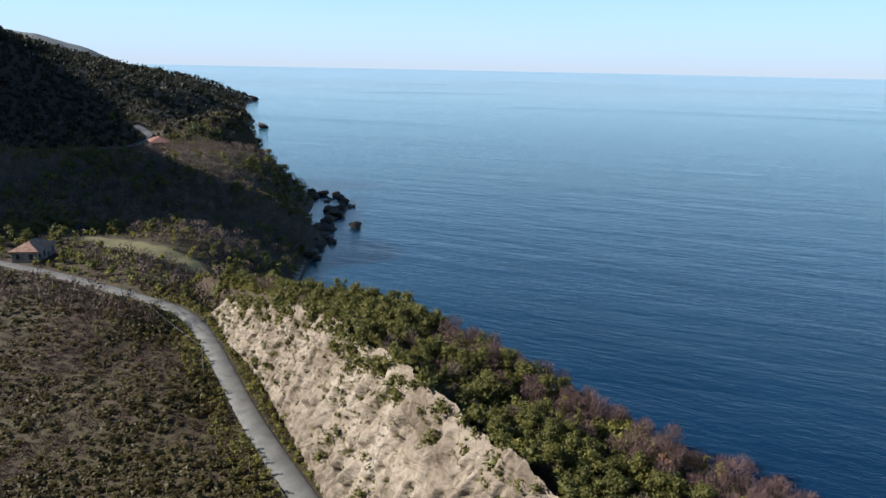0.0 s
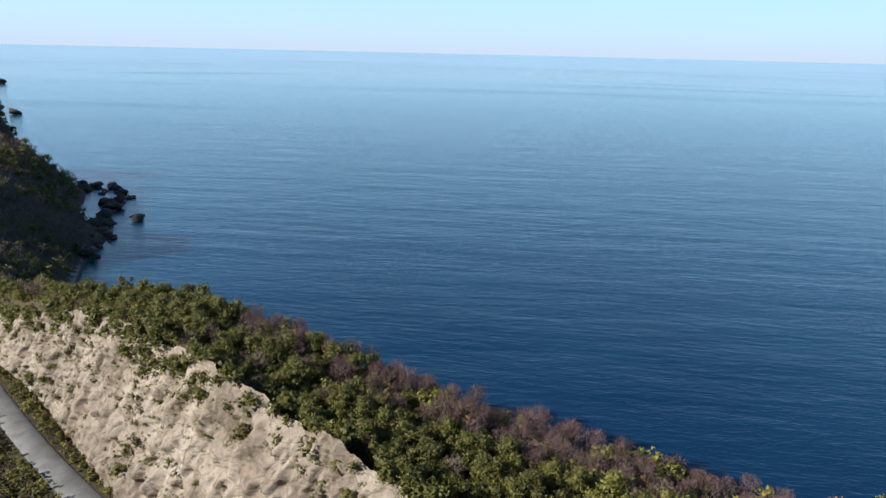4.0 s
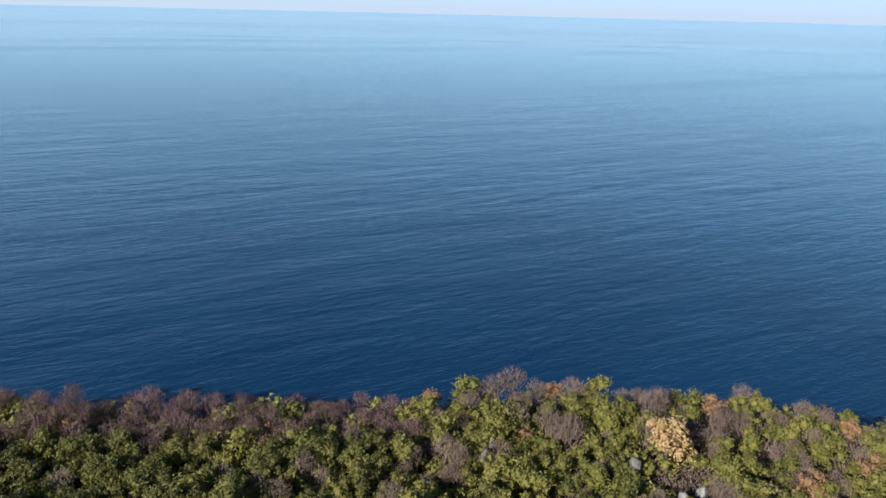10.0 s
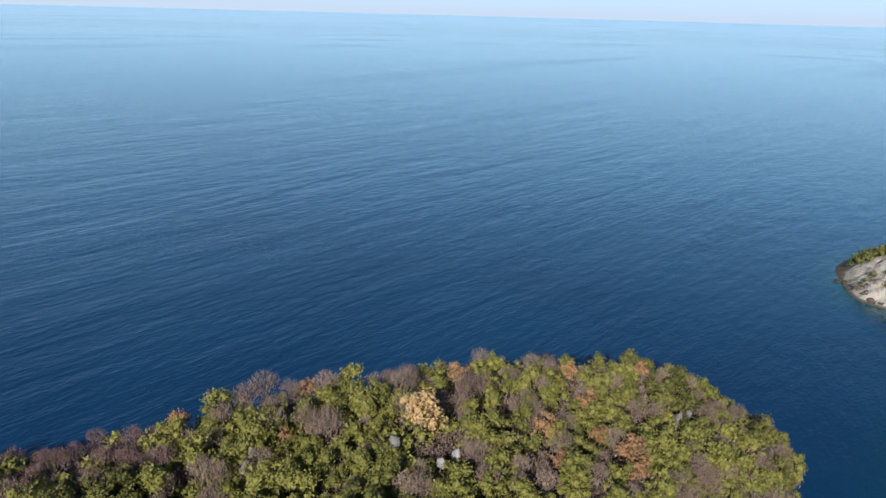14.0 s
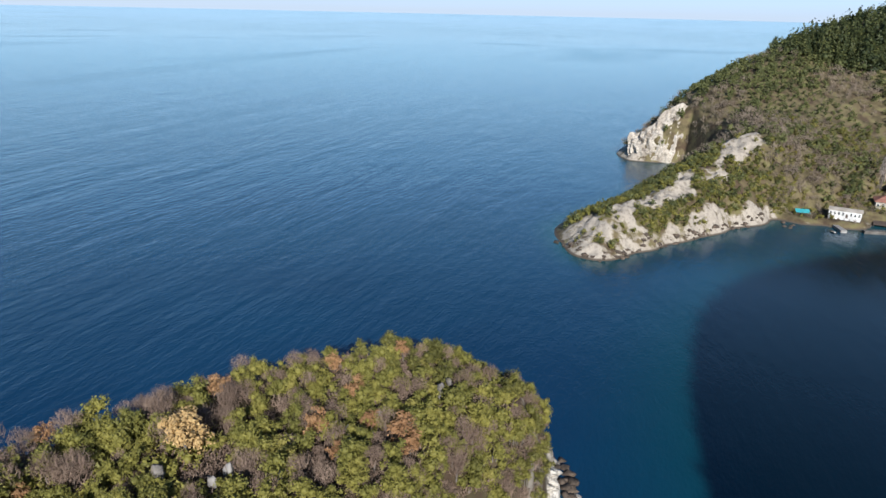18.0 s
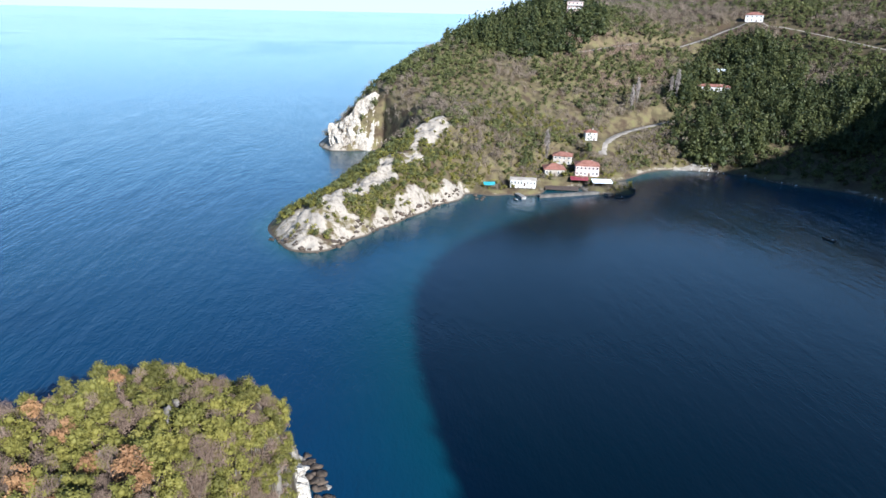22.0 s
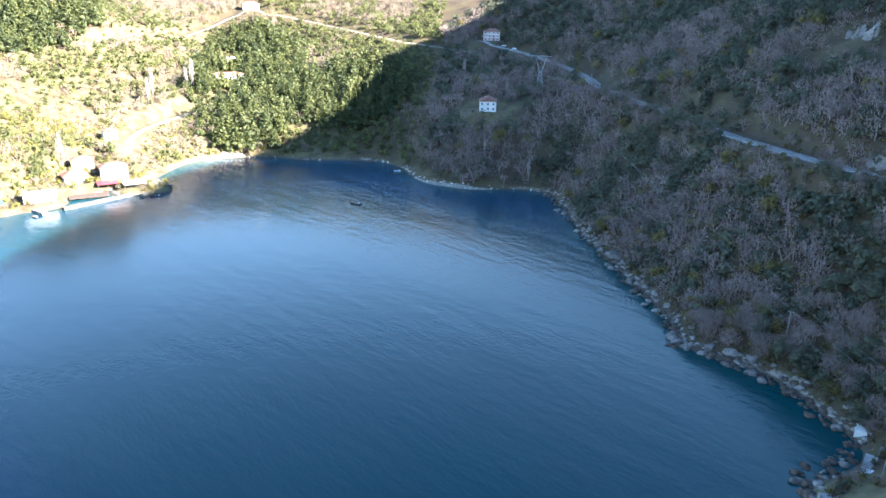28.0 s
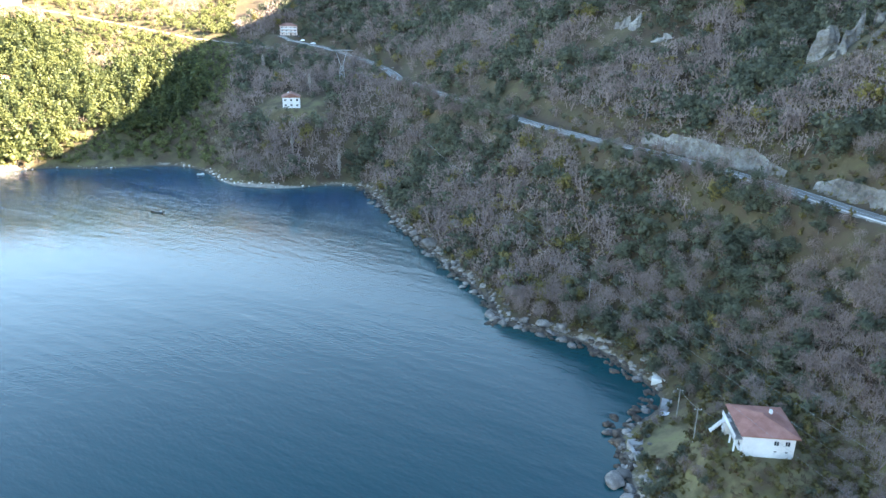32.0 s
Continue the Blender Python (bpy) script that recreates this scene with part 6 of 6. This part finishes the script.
def shelter(name, label, place, turn, w, d, h, roof, tilt=6):
    shed = new(name)
    shed.location, shed.rotation_euler = (*place, float(land(*place)) - 0.05), (0, 0, radians(turn))
    top = link_part("roof", box_mesh("roof", (w, d, 0.15), roof, 0.03), shed)
    top.location, top.rotation_euler = (0, 0, h), (radians(tilt), 0, 0)
    for sx in (-1, 0, 1):
        for sy in (-1, 1):
            link_part("post", box_mesh("post", (0.2, 0.2, h + 0.6), DARK_TRIM), shed).location = (sx * (w / 2 - 0.4), sy * (d / 2 - 0.4), h / 2 - 0.3)
    return tagged(shed, label, "shelter")


shelter("shelter", "pale blue sheet roof over a waterside terrace", (404, -141), 262, 12, 8, 3.2, AWNING)
shelter("shelter", "maroon sheet roof beside the pink house", (414, -130), 257, 11, 7, 3.4, MAROON)
shelter("shelter", "dark shaded terrace under a vine roof by the water", (406, -117), 257, 20, 9, 3.0, DARK_TRIM, 2)
shelter("shelter", "teal tarpaulin over a small boat shed", (403, -72), 270, 7, 5, 2.6, TEAL, 10)
shelter("shelter", "grey sheet roof beside the quay", (416, -156), 250, 8, 6, 3, CONCRETE, 5)


# ---- quay, jetties, boats ----
def slab_thing(name, label, place, turn, size, material, base, category, bevel=0.08):
    ob = new(name, box_mesh(name, size, material, bevel))
    ob.location, ob.rotation_euler = (*place, base - size[2] / 2), (0, 0, radians(turn))
    return tagged(ob, label, category)


# quay concrete coloured darker to imitate the shade of the terrace
QUAY_STONE = surface("shaded_quay_stone", [(0.045, 0.04, 0.035), (0.08, 0.073, 0.064), (0.13, 0.12, 0.105)], 0.4, 0.9, 4, 0.3)
slab_thing("quay", "stone quay wall along the village shore, terrace shade put into its colour", (392, -118), -78, (40, 3, 3.0), QUAY_STONE, 1.5, "quay")
slab_thing("quay", "stone quay wall along the village shore, terrace shade put into its colour", (396, -150), -62, (24, 3, 3.0), QUAY_STONE, 1.5, "quay")
slab_thing("jetty", "small concrete jetty at the waterside restaurant", (389, -88), 12, (10, 3, 3), CONCRETE, 1.4, "jetty")
slab_thing("concrete_platform", "pale cracked concrete platform on the stony shore", (35, -188), 12, (11, 6, 3.0), surface("pale_concrete", [(0.35, 0.33, 0.3), (0.5, 0.48, 0.44), (0.62, 0.6, 0.56)], 0.4, 0.9, 3, 0.3), 2.6, "platform")
slab_thing("boat_ramp", "grey concrete boat ramp beside the house", (30, -164), 100, (26, 5, 2.4), CONCRETE, 1.8, "ramp")
pool = new("sea_pool")
pool.location, pool.rotation_euler = (30, -150.5, 1.2), (0, 0, radians(35))
for x, y, sx, sy in ((0, 3.2, 10, 0.8), (0, -3.2, 10, 2.4), (-5, 0, 0.8, 7), (5, 0, 0.8, 7)):
    link_part("wall", box_mesh("wall", (sx, sy, 2.2), CONCRETE, 0.06), pool).location = (x, y, 0)
link_part("floor", box_mesh("floor", (9.4, 6, 0.6), DARK_ROCK), pool).location = (0, 0, 0.2)
tagged(pool, "walled concrete basin above the stony shore", "basin")
slab_thing("stone_slab", "pale loose slab on the ramp", (31.5, -168), 20, (2.6, 1.7, 0.5), WHITE_WALL, 2.4, "slab")


def boat(label, place, turn, length, colour):
    """An open wooden boat: hull with a sheer line, inside, thwarts and a small engine box."""
    craft = new("rowing_boat")
    craft.location, craft.rotation_euler = (*place, 0.0), (0, 0, radians(turn))
    n, v, q = 9, [], []
    for k in range(n):
        s = k / (n - 1)
        wide = length * 0.19 * (math.sin(math.pi * min(1, s * 0.62 + 0.36)) ** 0.8) * (1 if s < 0.96 else 0.25)
        x, top = (s - 0.5) * length, 0.55 + 0.5 * (abs(s - 0.4)) ** 2 * 2
        for off, z in ((-1, top), (-0.75, -0.1), (0, -0.3), (0.75, -0.1), (1, top)):
            v.append((x, off * wide, z))
    for k in range(n - 1):
        q += [(k * 5 + a, k * 5 + a + 1, k * 5 + a + 6, k * 5 + a + 5) for a in range(4)]
    hull = mesh_of("hull", v, np.array(q), colour)
    link_part("hull", hull, craft)
    link_part("deck", box_mesh("deck", (length * 0.7, length * 0.24, 0.06), DARK_TRIM), craft).location = (-0.1, 0, 0.3)
    for s in (-0.2, 0.1):
        link_part("thwart", box_mesh("thwart", (0.3, length * 0.33, 0.06), CREAM_WALL), craft).location = (s * length, 0, 0.5)
    link_part("engine_box", box_mesh("engine_box", (0.8, 0.6, 0.5), WHITE_WALL, 0.05), craft).location = (-length * 0.28, 0, 0.6)
    return tagged(craft, label, "boat", "boats in the bay")


boat("dark wooden boat moored in the bay", (303, -222), 30, 6.2, DARK_TRIM)
boat("dark wooden boat moored by the quay", (386, -146), 70, 5, DARK_TRIM)
boat("small dark boat by the restaurant jetty", (383, -84), 20, 4.6, DARK_TRIM)
boat("small white boat near the beach", (352, -292), 60, 4.4, WHITE_WALL)


# ---- poles, pylon and wires ----
def tube(name, points, radius, material, sides=5):
    """A thin round bar through points."""
    p = np.array(points, float)
    way = np.gradient(p, axis=0)
    way /= np.linalg.norm(way, axis=1, keepdims=True)
    side = np.cross(way, (0.31, 0.22, 0.92))
    side /= np.maximum(np.linalg.norm(side, axis=1, keepdims=True), 1e-6)
    up = np.cross(way, side)
    a = np.linspace(0, 2 * math.pi, sides, endpoint=False)
    v = (p[:, None] + radius * (side[:, None] * np.cos(a)[None, :, None] + up[:, None] * np.sin(a)[None, :, None])).reshape(-1, 3)
    i = np.arange((len(p) - 1))[:, None] * sides
    j = np.arange(sides)[None]
    q = np.stack([i + j, i + (j + 1) % sides, i + sides + (j + 1) % sides, i + sides + j], -1).reshape(-1, 4)
    return mesh_of(name, v, q, material, True)


def utility_pole(x, y, tall, turn, label, material):
    pole = new("utility_pole")
    pole.location, pole.rotation_euler = (x, y, float(land(x, y)) - 0.1), (0, 0, radians(turn))
    link_part("shaft", trunk_mesh("shaft", tall, 0.16, 0.1, material, 0, 8), pole)
    link_part("crossarm", box_mesh("crossarm", (1.6, 0.12, 0.12), material, 0.01), pole).location = (0, 0, tall - 0.4)
    for s in (-0.7, 0, 0.7):
        link_part("insulator", trunk_mesh("insulator", 0.25, 0.06, 0.05, WHITE_WALL, 0, 6), pole).location = (s, 0, tall - 0.3)
    return tagged(pole, label, "pole", "utility poles"), Vector((x, y, pole.location.z + tall))


tops = [utility_pole(x, y, t, a, l, m)[1] for x, y, t, a, l, m in ((-190, 173, 8, 20, "slim grey utility pole beside the road", CONCRETE), (-124, 137, 8.5, 50, "slim grey utility pole beside the road", CONCRETE), (-62, 88, 8.5, 50, "slim grey utility pole beside the road", CONCRETE),
                                                                  (28.5, -166, 8, 0, "concrete utility pole near the shore", CONCRETE), (20.5, -144, 8.5, 30, "concrete utility pole beside the white house", CONCRETE), (-254, 214, 8, 0, "wooden pole behind the farmhouse", BARK),
                                                                  (282, -402, 8, 0, "slim utility pole beside the road", CONCRETE), (70, -214, 8, 0, "slim utility pole in the wood", CONCRETE))]


def wire(a, b, sag, radius, label="thin dark power cable"):
    s = np.linspace(0, 1, 28)[:, None]
    p = np.array(a) * (1 - s) + np.array(b) * s
    p[:, 2] -= sag * 4 * (s * (1 - s))[:, 0]
    return tagged(new("power_cable", tube("power_cable", p, radius, CABLE, 4)), label, "cable", "power cables")


CABLE = surface("aluminium_cable", [(0.1, 0.1, 0.105), (0.15, 0.15, 0.155), (0.2, 0.2, 0.2)], 1.0, 0.6, 4, 0.0)
wire(tops[0], tops[1], 1.2, 0.03)
wire(tops[1], tops[2], 1.2, 0.03)
wire(tops[3], tops[4], 0.6, 0.03)
wire(tops[4], Vector((12, -140, 20.5)), 0.3, 0.03)

pylon = new("pylon")
pylon.location, pylon.rotation_euler = (321, -396, float(land(321, -396)) - 0.3), (0, 0, radians(40))
WAIST, TOP = 15.0, 25.0
for sx in (-1, 1):
    for sy in (-1, 1):
        link_part("leg", tube("leg", [(sx * 2.6, sy * 2.6, 0), (sx * 0.9, sy * 0.7, WAIST)], 0.14, STEEL), pylon)
        link_part("arm_strut", tube("arm_strut", [(sx * 0.9, sy * 0.7, WAIST), (sx * 4.0, sy * 0.5, TOP)], 0.12, STEEL), pylon)
for k in range(6):
    z0, z1 = WAIST * k / 6, WAIST * (k + 1) / 6
    w0, w1 = 2.6 - 1.7 * k / 6, 2.6 - 1.7 * (k + 1) / 6
    for s in (-1, 1):
        link_part("brace", tube("brace", [(-w0, s * w0, z0), (w1, s * w1, z1)], 0.07, STEEL, 4), pylon)
        link_part("brace", tube("brace", [(w0, s * w0, z0), (-w1, s * w1, z1)], 0.07, STEEL, 4), pylon)
for s in (-1, 1):
    for k in range(4):
        a, b = k / 4, (k + 1) / 4
        link_part("brace", tube("brace", [(s * (0.9 + 3.1 * a), 0.6, WAIST + 10 * a), (s * (0.9 + 3.1 * b), -0.6, WAIST + 10 * b)], 0.07, STEEL, 4), pylon)
link_part("crossarm", tube("crossarm", [(-7.5, 0, TOP), (7.5, 0, TOP)], 0.2, STEEL), pylon)
tagged(pylon, "grey steel lattice pylon with a wide crossarm", "pylon")
for k, (x, y, z) in enumerate(((-13.2, -109.2, 29.3), (-12.1, -109.3, 35.4), (-11.2, -109.4, 39.9), (-10.4, -109.5, 43.9))):
    off = (-7, -2.5, 2.5, 7)[k]
    wire((321 + off * 0.77, -396 + off * 0.64, pylon.location.z + TOP - 0.8), (x, y, z), 11, 0.02)


# ---- vehicles ----
PAINTS = [surface("white_car_paint", [(0.6, 0.6, 0.6), (0.66, 0.66, 0.66)], 1, 0.3, 3, 0.0), surface("dark_car_paint", [(0.02, 0.02, 0.025), (0.035, 0.035, 0.04)], 1, 0.3, 3, 0.0)]
RUBBER = surface("tyre_rubber", [(0.015, 0.015, 0.015), (0.03, 0.03, 0.03)], 2, 0.9, 5, 0.1)


def car(label, place, turn, paint):
    auto = new("car")
    auto.location, auto.rotation_euler = (*place, float(land(*place)) + 0.15), (0, 0, radians(turn))
    side = [(-2.1, 0.35), (-2.1, 0.85), (-1.5, 0.95), (-0.9, 1.45), (0.7, 1.45), (1.3, 0.95), (2.0, 0.8), (2.1, 0.35)]
    v = [(x, y, z) for y in (-0.85, 0.85) for x, z in side]
    n = len(side)
    me = bpy.data.meshes.new("body")
    me.from_pydata(v, [], [tuple(range(n))[::-1], tuple(range(n, 2 * n))] + [(k, (k + 1) % n, n + (k + 1) % n, n + k) for k in range(n)])
    me.materials.append(paint)
    link_part("body", me, auto)
    link_part("window", box_mesh("window", (1.5, 1.72, 0.38), GLASS, 0.05), auto, "dark tinted car window").location = (-0.1, 0, 1.2)
    bm = bmesh.new()
    bmesh.ops.create_cone(bm, cap_ends=True, segments=14, radius1=0.33, radius2=0.33, depth=0.22, matrix=Matrix.Rotation(radians(90), 4, "X"))
    wheel = bpy.data.meshes.new("wheel")
    bm.to_mesh(wheel)
    bm.free()
    wheel.materials.append(RUBBER)
    for x in (-1.35, 1.3):
        for y in (-0.8, 0.8):
            link_part("wheel", wheel, auto).location = (x, y, 0.33)
    return tagged(auto, label, "car", "parked cars")


car("dark car parked beside the village road", (447, -168), 60, PAINTS[1])
car("white car parked beside the upper house", (412, -458), 10, PAINTS[0])
car("dark car parked beside the upper house", (418, -459), 10, PAINTS[1])
car("white car on the southern road", (398, -455), 0, PAINTS[0])

# the far mountain behind the western hills; distance haze is painted into its colours
far_x, far_y = np.meshgrid(np.linspace(-3300, -1700, 90), np.linspace(1300, 2900, 90))
bulk = np.hypot((far_x + 2900) / 1050, (far_y - 2080) / 700)
far_z = 225 * (1 - smooth(bulk)) * (1 + 0.12 * fbm(far_x, far_y, 260, 4, 3)) - 3
far_i = (np.arange(89)[:, None] * 90 + np.arange(89)[None]).ravel()
tagged(new("mountain", mesh_of("mountain", np.c_[far_x.ravel(), far_y.ravel(), far_z.ravel()], np.c_[far_i, far_i + 1, far_i + 91, far_i + 90], surface("haze_tinted_slope", [(0.13, 0.14, 0.13), (0.18, 0.185, 0.17), (0.23, 0.22, 0.2)], 0.01, 1, 0.05, 0.2), True)), "grey-brown mountain far along the coast, haze put into its colour", "mountain", kind="structure")
